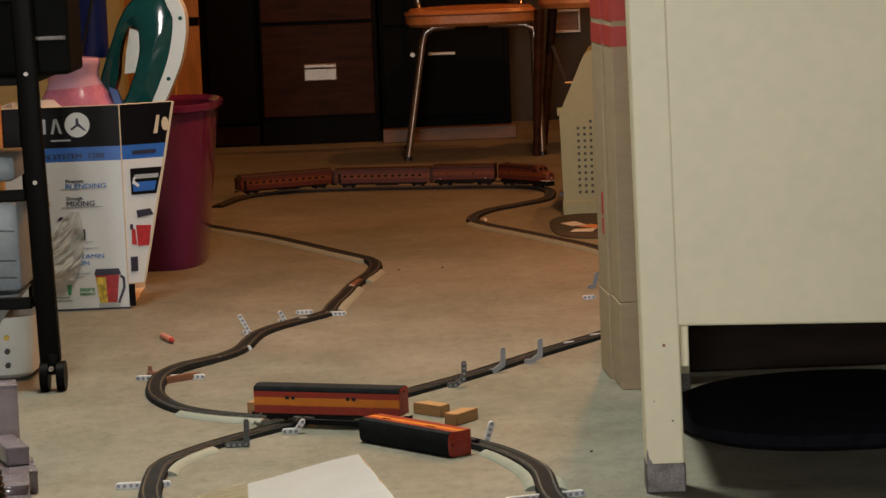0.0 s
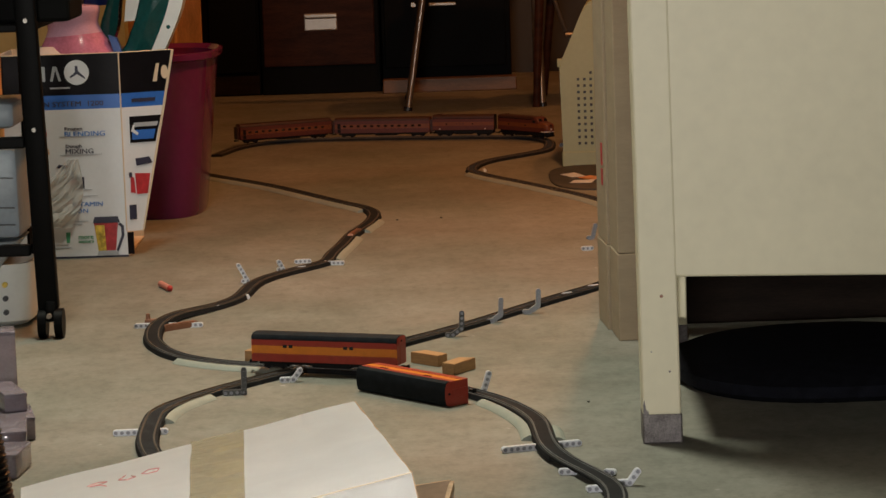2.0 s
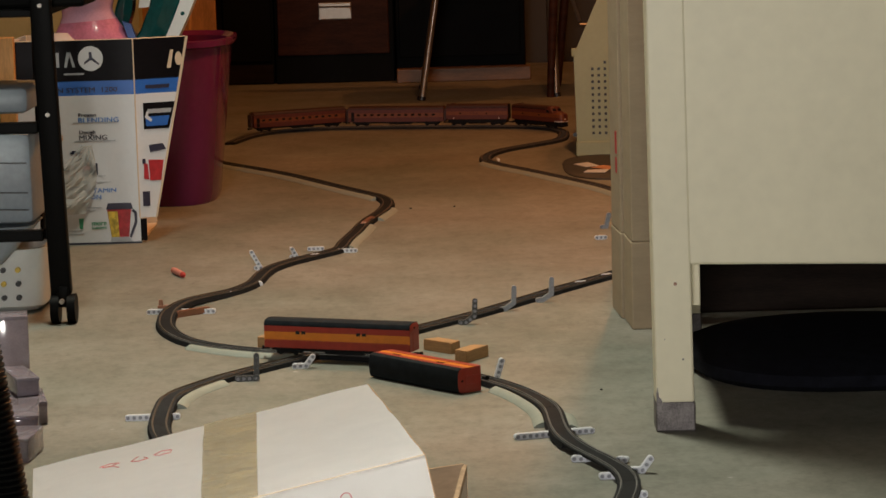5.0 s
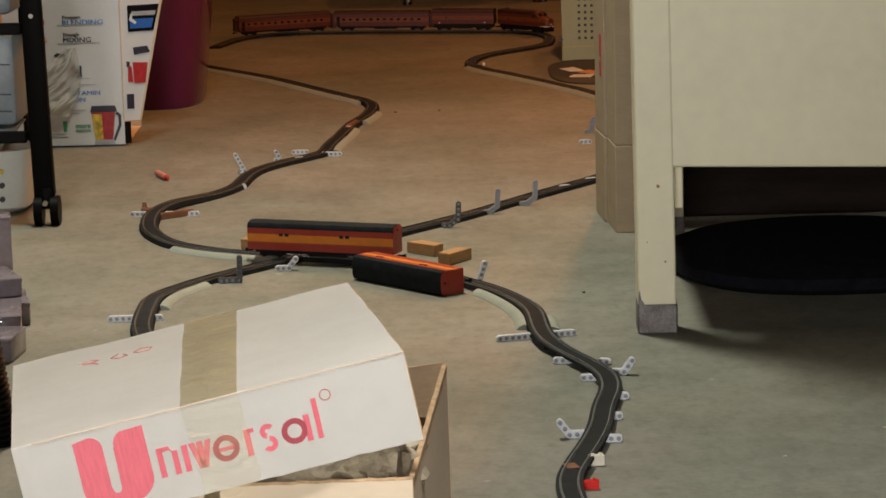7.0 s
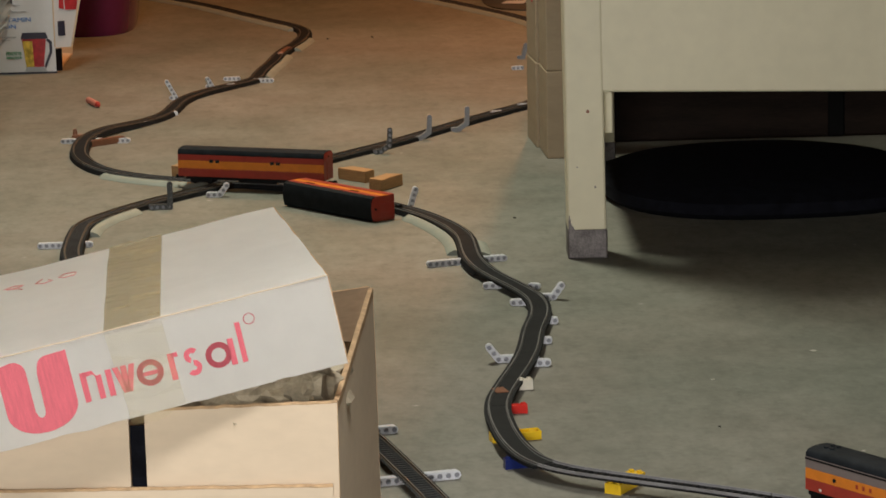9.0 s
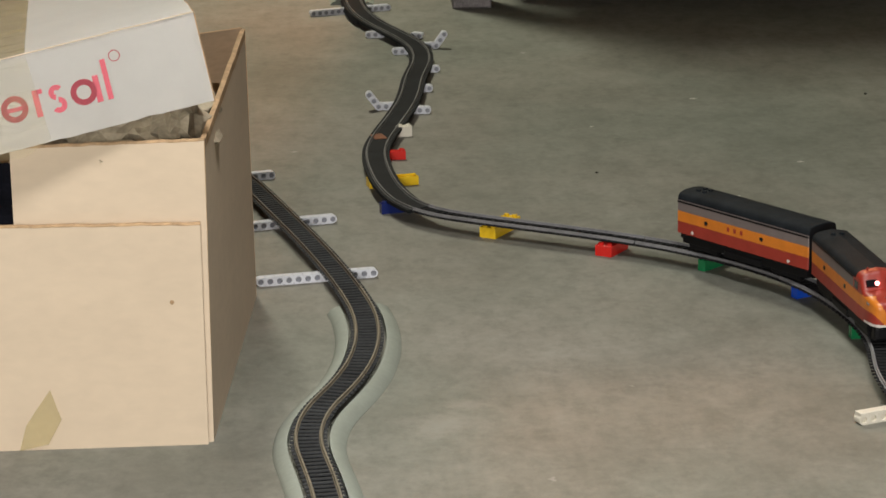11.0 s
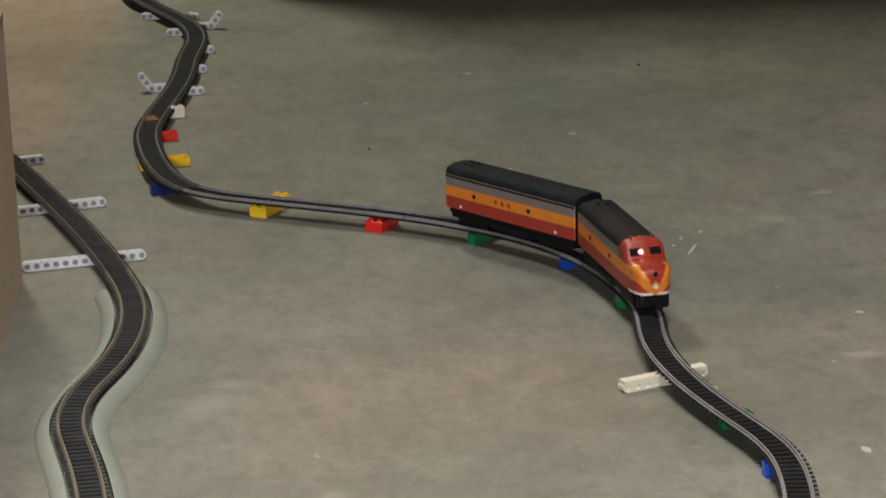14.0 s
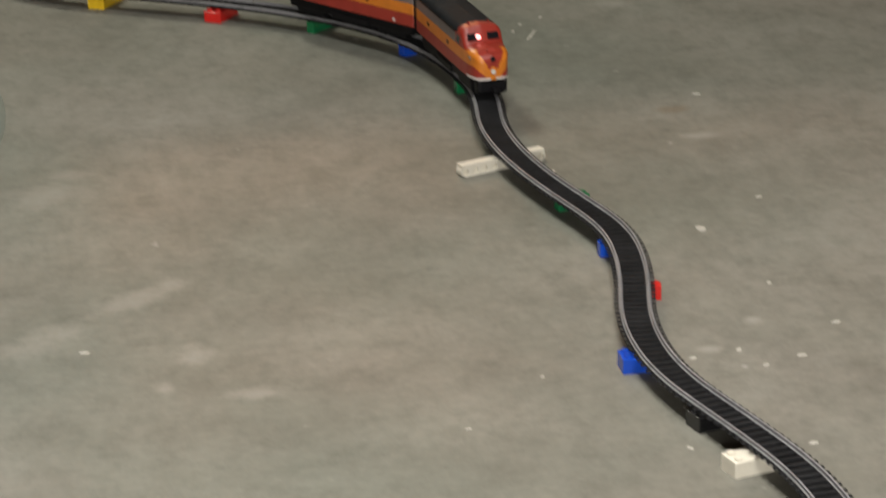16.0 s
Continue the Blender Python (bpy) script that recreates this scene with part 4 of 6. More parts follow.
bent_arm(0.163, 3.190, 3, 3, 53, 5, "lwhite", "white bent toy beam beside the track")
bent_arm(0.142, 2.890, 6, 3, 53, 181, "lwhite", "white bent toy beam beside the track", z=0.0)
bent_arm(-0.261, 3.932, 3, 3, 52, 4, "lwhite", "white bent toy beam at the crossing")
bent_arm(-0.182, 4.105, 3, 3, 42, 6, "lwhite", "white bent toy beam at the crossing")
bent_arm(0.022, 3.800, 1, 4, 72, 10, "lwhite", "white toy beam leaning against the track")
bent_arm(-0.326, 5.055, 2, 3, 118, 20, "lwhite", "white toy beam leaning beside the track")
bent_arm(-0.382, 4.925, 2, 5, 118, 10, "lwhite", "pale grey toy beam leaning beside the track")
bent_arm(0.250, 5.350, 2, 4, 75, 10, "lgrey", "grey toy beam standing by the track")
for x, y, c in ((-0.021, 4.272, "ldark"), (0.042, 4.392, "lgrey"), (0.104, 4.472, "lgrey")):
    own = thing("toy_beam_post", pose(x, y, 0, 0, 0, 6), "grey bent toy beam standing upright to guard the track", "toy beam", "upright toy beams")
    part("foot", beam_cells(2, m=Matrix.Translation((-0.004, 0, 0))), [M[c], M["hole"]], own)
    part("brace", beam_cells(3, m=Matrix.Translation((0.004, 0.0002, 0.0038)) @ Matrix.Rotation(radians(-34), 4, "Y") @ Matrix.Translation((0, 0, -0.0038))), [M[c], M["hole"]], own)
    part("upright", beam_cells(4, m=Matrix.Translation((0.0175, 0.0004, 0.0128)) @ Matrix.Rotation(radians(-87), 4, "Y") @ Matrix.Translation((0, 0, -0.0038))), [M[c], M["hole"]], own)
own = thing("toy_beam_post", pose(-0.335, 3.845, 0, 0, 0, 8), "dark grey toy beam standing upright beside the crossing", "toy beam", "upright toy beams")
part("foot", beam_cells(4), [M["ldark"], M["hole"]], own)
part("upright", beam_cells(5, m=Matrix.Translation((0.026, 0.0003, 0.003)) @ Matrix.Rotation(radians(-89), 4, "Y") @ Matrix.Translation((0, 0, -0.0038))), [M["ldark"], M["ldark"]], own)


def brick(x, y, turn, colour, word, length=4, wide=2, high=0.0096, z=0.0):
    own = thing("toy_brick", pose(x, y, z, 0, 0, turn), word + " toy brick propping up the track", "toy brick", "toy bricks under the track")
    part("body", block((length * 0.008 - 0.0002, wide * 0.008 - 0.0002, high), (0, 0, 0), 0.0003), M[colour], own)
    for i in range(length):
        for j in range(wide):
            if (i == 0 or i == length - 1):
                c = ((i - (length - 1) / 2) * 0.008, (j - (wide - 1) / 2) * 0.008)
                part("stud", rod((c[0], c[1], high), (c[0], c[1], high + 0.0017), 0.0024, 12), M[colour], own, smooth=True)
    return own


def under_track(x, y, colour, word, length=4, wide=2):
    """A brick laid across the main track, one end at (x, y) beside it."""
    s = where(MAIN, x, y)
    px, py, h = at(MAIN, s)
    side = Vector((-math.sin(h), math.cos(h)))
    if side.dot(Vector((px - x, py - y))) < 0:
        side = -side
    c = Vector((x, y)) + side * length * 0.004
    brick(c.x, c.y, math.degrees(math.atan2(side.y, side.x)), colour, word, length, wide, min(0.0096, base_height(MAIN, s) - 0.002))


under_track(0.1795, 2.3823, "lyellow", "yellow", 6)
under_track(0.2740, 2.3142, "lred", "red")
under_track(0.3510, 2.2618, "lgreen", "green", 4, 1)
under_track(0.4143, 2.1773, "lblue", "blue", 4, 1)
under_track(0.4388, 2.0686, "lgreen", "green", 4, 1)
under_track(0.1200, 2.4830, "lnavy", "dark blue", 4, 1)
under_track(0.4569, 1.7852, "lgreen", "green", 3, 1)
under_track(0.4649, 1.6925, "lblue", "blue", 3, 1)
under_track(0.4862, 1.6100, "lred", "red", 3, 1)
under_track(0.4333, 1.5026, "lblue", "blue", 3)
under_track(0.4529, 1.4100, "lblack", "black", 3)
under_track(0.4562, 1.3476, "lcream", "cream", 4)
own = thing("toy_brick", pose(0.1040, 2.5760, 0, 0, 0, 12), "yellow toy brick lying on its side, its hollow end showing", "toy brick", "toy bricks under the track")
part("body", block((0.0478, 0.0140, 0.0022), (0, 0, 0), 0.0003), M["lyellow"], own)
part("side", block((0.0478, 0.0016, 0.0062), (0, 0.0062, 0.0022), 0.0003), M["lyellow"], own)
part("side", block((0.0478, 0.0016, 0.0062), (0, -0.0062, 0.0022), 0.0003), M["lyellow"], own)
for x in (-0.0231, 0.0231):
    part("end", block((0.0016, 0.0108, 0.0062), (x, 0, 0.0022), 0.0003), M["lyellow"], own)
for x in (-0.008, 0.008, 0.0):
    part("tube", rod((x * 2, 0, 0.0022), (x * 2, 0, 0.0080), 0.0030, 12), M["lyellow"], own, smooth=True)
brick(0.1235, 2.770, 5, "lcream", "cream", 2, 1, 0.0105)
brick(0.1090, 2.6760, 2, "lred", "red", 3, 1, 0.0085)
solid("rail_joiner_plate", block((0.0125, 0.020, 0.0008), (0, 0, 0), 0.0002), M["copper"], pose(0.0965, 2.727, 0.0103, 0, 0, 14), "small brown metal plate lying between the rails", "metal plate")
own = thing("toy_brick", pose(0.438, 1.884, 0, 0, 0, 21), "white toy brick with round side holes under the track", "toy brick", "toy bricks under the track")
part("body", beam_cells(9, thick=0.0078, m=Matrix.Translation((-0.032, 0, 0))), [M["lcream"], M["lcream"]], own)
part("upper_edge", block((0.070, 0.0078, 0.002), (0, 0, 0.0070), 0.0003), M["lcream"], own)


# ---- small things on the floor ----
def wood_block(x, y, turn, size, label):
    solid("wood_block", block(size, (0, 0, 0), 0.0009), M["wood"], pose(x, y, 0, 0, 0, turn), label, "wood block", "wooden toy blocks")


wood_block(-0.286, 4.115, -20, (0.078, 0.020, 0.016), "pale wooden toy block lying along the track")
wood_block(-0.236, 4.130, 8, (0.026, 0.024, 0.016), "pale square wooden toy block beside the track")
for x, y, turn, flip in ((-0.060, 4.035, -48, 1), (-0.002, 3.965, 58, -1)):
    bm = prism([(-0.030, 0), (0.030, 0), (0.030, 0.0165), (-0.030, 0.0165)], 0.024)
    for v in bm.verts:
        if v.co.y > 0.01:
            v.co.x *= 0.78
    bmesh.ops.bevel(bm, geom=bm.edges, offset=0.0008, segments=2, affect="EDGES")
    solid("wood_block", bm, M["wood"], pose(x, y, 0, 0, 0, turn), "pale wooden wedge-ended toy block", "wood block", "wooden toy blocks")
crayon = thing("crayon", pose(-0.512, 4.875, 0, 0, 0, -70), "stubby coral-red wax crayon on the floor", "crayon")
part("stick", rod((-0.040, 0, 0.0055), (0.022, 0, 0.0055), 0.0055, 14), M["crayon"], crayon, smooth=True)
part("tip", rod((0.022, 0, 0.0055), (0.032, 0, 0.0055), 0.0050, 14, 0.002), M["redprint"], crayon, smooth=True)
for (x, y, turn) in ((-0.455, 4.43, 42), (-0.195, 5.52, 80)):
    bm = prism([(-0.05, 0), (0.05, 0), (0.042, 0.010), (-0.042, 0.010)], 0.012, bevel=0.0015)
    solid("rerailer", bm, M["copper"], pose(x, y, 0, 0, 0, turn), "copper-brown plastic rerailing ramp beside the track", "rerailing ramp", "rerailing ramps")
own = thing("toy_figure_stand", pose(-0.505, 4.52, 0), "tiny bronze-coloured toy part by the track", "toy part")
part("base", block((0.018, 0.014, 0.005), (0, 0, 0), 0.001), M["copper"], own)
part("knob", rod((-0.004, 0, 0.005), (-0.004, 0, 0.014), 0.004, 10, 0.003), M["copper"], own, smooth=True)
for k, (x, y, turn, w, d) in enumerate(((0.275, 6.44, 20, 0.036, 0.07), (0.29, 6.30, -15, 0.05, 0.05), (0.315, 6.36, 40, 0.04, 0.06))):
    bm = block((w, d, 0.0006), (0, 0, 0.0002 + 0.0008 * k))
    for v in bm.verts:
        v.co.z += 0.002 if v.co.x > 0 and v.co.y > 0 else 0
    solid("paper_scrap", bm, M["boxwhite" if k < 2 else "inkorange"], pose(x, y, 0.004, 0, 0, turn), "small scrap of paper lying on a dark mat", "paper", "paper scraps")
solid("floor_mat", loft([oval(0.14, 0.26, 0.0, 32, 3), oval(0.14, 0.26, 0.003, 32, 3), oval(0.135, 0.255, 0.004, 32, 3)]), M["darkmat"], pose(0.36, 6.42, 0), "thin dark grey mat in front of the pet carrier", "mat")
for x, y, r in ((0.160, 3.708, 0.0022), (-0.12, 5.75, 0.0026), (-0.03, 5.76, 0.0026), (0.30, 2.60, 0.0015), (0.62, 2.9, 0.0018)):
    bm = bmesh.new()
    bmesh.ops.create_icosphere(bm, subdivisions=2, radius=r)
    for v in bm.verts:
        v.co *= 1 + 0.3 * noise.noise(v.co * 700)
        v.co.z = v.co.z * 0.5 + r * 0.4
    solid("dirt_crumb", bm, M["dirt"], pose(x, y, 0), "tiny dark crumb of dirt on the concrete", "dirt", "dirt crumbs")


def fleck(x, y, size, turn, long=1.6):
    bm = bmesh.new()
    n = 12
    ring = []
    for k in range(n):
        a = 2 * math.pi * k / n
        r = size * (0.65 + 0.5 * random.random())
        ring.append((r * math.cos(a) * long, r * math.sin(a)))
    loftbm = loft([[(px, py, 0.0001) for px, py in ring], [(px * 0.92, py * 0.92, 0.0005) for px, py in ring]])
    bm.free()
    solid("paint_fleck", loftbm, M["flake"], pose(x, y, 0, 0, 0, turn), "small pale paint fleck on the concrete floor", "paint fleck", "paint flecks")


for x, y, size, turn in ((0.544, 1.727, 0.0036, 100), (0.470, 1.868, 0.0030, 10), (0.122, 1.601, 0.0024, 0), (0.581, 1.546, 0.0022, 15), (0.527, 2.245, 0.0016, 55),
                         (0.517, 2.225, 0.0016, 55), (0.560, 1.62, 0.0016, 80), (0.545, 1.50, 0.0020, 20), (0.52, 1.49, 0.0018, 60), (0.50, 2.62, 0.0022, 0), (0.42, 2.50, 0.0016, 30), (0.445, 1.385, 0.002, 120), (0.62, 2.02, 0.0026, 0), (0.60, 1.78, 0.002, 20), (0.4354, 2.9004, 0.0026, 0), (0.480, 1.5097, 0.0022, 40), (0.5106, 1.5162, 0.002, 70), (0.4575, 1.4398, 0.0016, 90), (0.5139, 1.3764, 0.0022, 20), (0.3294, 1.4381, 0.0014, 0), (0.386, 1.5021, 0.0012, 60), (0.3155, 2.7868, 0.0016, 30)):
    fleck(x, y, size, turn)
fleck(0.530, 2.212, 0.0018, 66, 9)
fleck(0.548, 2.262, 0.0016, 60, 3)

# ---- cream steel desk ----
desk = thing("desk", pose(0.2365, 3.421, 0, 0, 0, -1.0), "cream enamelled steel desk with bare metal feet", "desk")
lean = Matrix.Identity(4)
lean[0][2] = -0.0096
sag = Matrix.Identity(4)
sag[2][0] = -0.022
bm = block((0.0475, 0.050, 0.711), (0, 0.026, 0.035), 0.003)
bm.transform(lean)
leg = part("leg", bm, M["cream"], desk)
part("foot", block((0.0490, 0.052, 0.037), (0, 0.026, 0.0), 0.002), M["chip"], leg, "worn bare steel foot")
part("chip", prism([(-0.0236, 0.036), (-0.0160, 0.036), (-0.0175, 0.041), (-0.0200, 0.043), (-0.0222, 0.056), (-0.0236, 0.048)], 0.0008, Matrix.Translation((0, -0.0003, 0))), M["chip"], leg, "chipped paint")
for x, z, r in ((0.002, 0.184, 0.0022), (0.010, 0.090, 0.0013), (-0.012, 0.115, 0.0008)):
    part("rust_spot", rod((x, 0.0007, z), (x, 0.002, z), r, 10), M["copper" if r > 0.002 else "chip"], leg)
bm = block((1.306, 0.020, 0.53), (0.0225 + 0.65, 0.0125, 0.2075), 0.003)
bm.transform(sag)
bm.transform(lean)
part("front_panel", bm, M["cream"], desk)
part("desktop", block((1.42, 0.72, 0.030), (0.66, 0.35, 0.742), 0.004), M["cream"], desk)
for x, y in ((0.050, 0.62), (1.30, 0.62), (1.30, 0.03)):
    q = part("leg", block((0.0475, 0.050, 0.70), (x, y, 0.046), 0.003), M["cream"], desk, smooth=True)
    part("foot", block((0.0490, 0.052, 0.050), (x, y, 0.0), 0.002), M["chip"], q)
part("side_panel", block((0.018, 0.53, 0.592), (0.028, 0.330, 0.146), 0.002), M["cream"], desk)
part("back_panel", block((1.22, 0.018, 0.50), (0.67, 0.64, 0.20), 0.002), M["walnut"], desk)

solid("floor_cushion", loft([oval(0.222, 0.232, 0.0, 48, 2.6), oval(0.232, 0.242, 0.008, 48, 2.6), oval(0.229, 0.239, 0.022, 48, 2.6), oval(0.205, 0.216, 0.032, 48, 2.5), oval(0.160, 0.172, 0.041, 48, 2.4), oval(0.100, 0.108, 0.046, 48, 2.2), oval(0.04, 0.045, 0.048, 48, 2.0)]),
      M["velvet_and_shade"], pose(0.517, 3.880, 0, 0, 0, 4), "black fabric floor cushion under the desk", "cushion", smooth=True)
# stand-in for a brown board, placed and sized to block the hanging lamp
chest = thing("shading_chest", pose(0.985, 4.62, 0), "dark brown wooden stand-in behind the desk, added to shade the floor", "chest")
part("body", block((1.4, 0.6, 0.62), (0, 0, 0), 0.004), M["darkwood"], chest)
part("lid", block((1.42, 0.61, 0.076), (0, 0, 0.624), 0.006), M["darkwood"], chest)
solid("table_leg", block((0.026, 0.026, 0.74), (0, 0, 0), 0.003), M["blackmetal"], pose(0.69, 4.33, 0), "dark square table leg behind the desk", "table leg")

# ---- flattened cardboard cartons leaning behind the desk ----
for x, y, turn, w, d, h, mt, lab in ((0.2530, 4.235, 3, 0.046, 0.10, 1.70, "kraftgrey", "flattened tan carton with red print standing on end"),
                                     (0.2300, 4.345, 4, 0.022, 0.11, 1.74, "kraftgrey", "flattened brown carton with red print standing on end")):
    own = thing("flat_carton", pose(x, y, 0, 0, 0, turn), lab, "cardboard box", "flattened cartons")
    low = block((w, d, 0.132), (0, 0, 0), 0.002)
    part("lower_flap", low, M[mt], own)
    body = block((w - 0.002, d - 0.002, h - 0.1325), (0, 0, 0.1325), 0.002)
    part("body", body, M[mt], own)
    for z, zz in ((0.515, 0.030), (0.553, 0.050)):
        part("print_band", block((w - 0.001, d - 0.001, zz), (0, 0, z)), M["redprint"], own)
for z, zz in ((0.222, 0.024), (0.252, 0.034)):
    part("print_band", block((0.0016, 0.014, zz), (-0.0106, -0.02, z)), M["redprint"], own)

# ---- open carton with its deep lid askew ----
carton = thing("carton", pose(0, 0, 0), "open tan cardboard carton with torn flaps, stuffed with paper", "cardboard box")


def sheet(corners, thick, mats, name, parent, label=""):
    """A thick board from four corners; its thickness lies behind them."""
    a, b, c, d = [Vector(p) for p in corners]
    nrm = (b - a).cross(d - a).normalized() * thick
    bm = bmesh.new()
    f = [bm.verts.new(p) for p in (a, b, c, d)]
    g = [bm.verts.new(p - nrm) for p in (a, b, c, d)]
    bm.faces.new(f)
    bm.faces.new(g[::-1])
    for k in range(4):
        q = bm.faces.new((f[k], g[k], g[(k + 1) % 4], f[(k + 1) % 4]))
        q.material_index = 1
    return part(name, bm, mats, parent, label)


KR, KD = [M["kraft"], M["cut"]], [M["kraftdark"], M["cut"]]
sheet([(-0.300, 1.874, 0.0), (-0.0535, 1.874, 0.0), (-0.0535, 1.874, 0.160), (-0.300, 1.874, 0.163)], 0.003, KR, "front_flap", carton)
sheet([(-0.300, 1.879, 0.0), (-0.192, 1.879, 0.0), (-0.192, 1.879, 0.212), (-0.300, 1.879, 0.212)], 0.003, KR, "front_wall", carton)
sheet([(-0.181, 1.879, 0.0), (-0.050, 1.879, 0.0), (-0.049, 1.879, 0.218), (-0.181, 1.879, 0.216)], 0.003, KR, "front_wall", carton)
sheet([(-0.050, 1.8795, 0.0), (-0.022, 2.230, 0.0), (-0.0245, 2.225, 0.224), (-0.0485, 1.8795, 0.218)], 0.003, KR, "side_wall", carton)
sheet([(-0.302, 2.23, 0.0), (-0.302, 1.879, 0.0), (-0.302, 1.879, 0.200), (-0.302, 2.23, 0.200)], 0.003, KR, "side_wall", carton)
sheet([(-0.022, 2.231, 0.0), (-0.302, 2.231, 0.0), (-0.302, 2.231, 0.17), (-0.024, 2.231, 0.222)], 0.003, KD, "back_wall", carton)
sheet([(-0.300, 1.882, 0.004), (-0.050, 1.882, 0.004), (-0.026, 2.226, 0.004), (-0.300, 2.226, 0.004)], 0.003, KR, "bottom", carton)
# black strip stands in for the shade inside the open slot
part("slot_shade", block((0.010, 0.001, 0.20), (-0.1865, 1.8835, 0.005)), M["velvet_and_shade"], carton)
# torn rim along the top of the side wall and the corner flap behind it
rim = bmesh.new()
last = None
for k in range(15):
    u = k / 14
    x, y = -0.0485 + 0.024 * u, 1.8795 + 0.3455 * u
    z = 0.2185 + 0.0055 * u + 0.0016 * noise.noise(Vector((u * 9, 0, 1)))
    row = [rim.verts.new((x - 0.0034, y, z - 0.006)), rim.verts.new((x - 0.003, y, z + 0.0008)), rim.verts.new((x + 0.0006, y, z + 0.0005)), rim.verts.new((x + 0.0006, y, z - 0.006))]
    if last:
        for j in range(3):
            rim.faces.new((last[j], last[j + 1], row[j + 1], row[j]))
    last = row
part("torn_rim", rim, M["cut"], carton)
sheet([(-0.0640, 2.190, 0.19), (-0.0265, 2.222, 0.18), (-0.0262, 2.222, 0.226), (-0.0680, 2.188, 0.228)], 0.003, KD, "inner_flap", carton)
for x0, x1, y, z0, z1 in ((-0.300, -0.0535, 1.8755, 0.163, 0.160), (-0.181, -0.0490, 1.8805, 0.216, 0.218), (-0.300, -0.192, 1.8805, 0.212, 0.212)):
    n = 24
    pts = [(x0 + (x1 - x0) * k / n, y, z0 + (z1 - z0) * k / n + 0.0007 * noise.noise(Vector((k * 0.8, x0 * 9, 0)))) for k in range(n + 1)]
    part("torn_edge", tube(pts, 0.0017, 6), M["cut"], carton)
part("stain", rod((-0.075, 1.8736, 0.105), (-0.075, 1.8745, 0.105), 0.0016, 10), M["cut"], carton)
bm = loft([[(x, 1.8737, z) for x, z in ((-0.185, 0.000), (-0.165, 0.004), (-0.155, 0.022), (-0.162, 0.044), (-0.172, 0.030), (-0.180, 0.018))],
           [(x, 1.8732, z) for x, z in ((-0.185, 0.000), (-0.165, 0.004), (-0.155, 0.022), (-0.162, 0.044), (-0.172, 0.030), (-0.180, 0.018))]])
part("old_tape", bm, M["tape"], carton)
pap = bmesh.new()
bmesh.ops.create_icosphere(pap, subdivisions=4, radius=1)
for v in pap.verts:
    d = 1 + 0.30 * noise.noise(v.co * 2.3) + 0.16 * noise.noise(v.co * 6)
    v.co = Vector((v.co.x * 0.062 * d, v.co.y * 0.10 * d, v.co.z * 0.034 * d))
solid("packing_paper", pap, M["paper"], pose(-0.108, 1.995, 0.205), "crumpled greyish packing paper inside the carton", "paper")
for k in range(3):
    pap = bmesh.new()
    bmesh.ops.create_icosphere(pap, subdivisions=3, radius=1)
    for v in pap.verts:
        d = 1 + 0.4 * noise.noise(v.co * 2.1 + Vector((k * 7, 0, 0))) + 0.2 * noise.noise(v.co * 7)
        v.co = Vector((v.co.x * 0.020 * d, v.co.y * 0.04 * d, v.co.z * 0.018 * d))
    solid("packing_paper", pap, M["paper"], pose(-0.070 - 0.022 * k, 1.93 + 0.05 * k, 0.215 + 0.004 * k, 10 * k, 20 * k, 30 * k), "crumpled greyish packing paper inside the carton", "paper", "packing paper wads")

TFL, TFR = Vector((-0.3160, 1.840, 0.2550)), Vector((-0.0530, 1.880, 0.3070))
ex = (TFR - TFL).normalized()
ey = Vector((-0.150, 1.0, -0.038))
ey = (ey - ex * ey.dot(ex)).normalized()
ez = ex.cross(ey)
LW, LD, LH = (TFR - TFL).length, 0.335, 0.0635
WC = [M["card"], M["cut"]]


def warped(p):
    """Old board: a little sag and dents."""
    return Vector((p[0], p[1], p[2] + 0.0009 * noise.noise(Vector(p) * 22) + 0.0016 * noise.noise(Vector(p) * 7)))


top = bmesh.new()
nx, ny = 24, 24
grid = [[top.verts.new(warped((LW * i / nx, LD * j / ny, LH))) for i in range(nx + 1)] for j in range(ny + 1)]
for j in range(ny):
    for i in range(nx):
        top.faces.new((grid[j][i], grid[j][i + 1], grid[j + 1][i + 1], grid[j + 1][i]))
bmesh.ops.solidify(top, geom=top.faces, thickness=0.0025)
lid = part("lid", top, WC, carton, "white deep cardboard lid with faded red print, lying askew", smooth=True)
lid.matrix_basis = Matrix.Translation(TFL - ez * LH) @ Matrix((ex, ey, ez)).transposed().to_4x4()
bm = bmesh.new()
cols = 30
edge = [(LW * i / cols) for i in range(cols + 1)]
fr = [[bm.verts.new((x, -0.0006 + 0.0004 * noise.noise(Vector((x * 20, z * 30, 3))), z)) for x in edge]
      for z in (LH + 0.0004, LH * 0.66, LH * 0.33)]
fr.append([bm.verts.new((x, -0.0004, 0.0014 * noise.noise(Vector((x * 60, 0, 5))) + 0.0012)) for x in edge])
for ra, rb in zip(fr, fr[1:]):
    for i in range(cols):
        bm.faces.new((ra[i], ra[i + 1], rb[i + 1], rb[i]))
bmesh.ops.solidify(bm, geom=bm.faces, thickness=-0.0022)
FRONT_Y = min(v.co.y for v in bm.verts)
part("front", bm, WC, lid)
sheet([(LW, 0.002, 0), (LW, LD - 0.002, 0), (LW, LD - 0.002, LH - 0.001), (LW, 0.002, LH - 0.001)], 0.0025, WC, "side", lid)
sheet([(0, LD - 0.002, 0), (0, 0.002, 0), (0, 0.002, LH - 0.001), (0, LD - 0.002, LH - 0.001)], 0.0025, WC, "side", lid)
sheet([(LW, LD, 0), (0, LD, 0), (0, LD, LH - 0.001), (LW, LD, LH - 0.001)], 0.0025, WC, "back", lid)
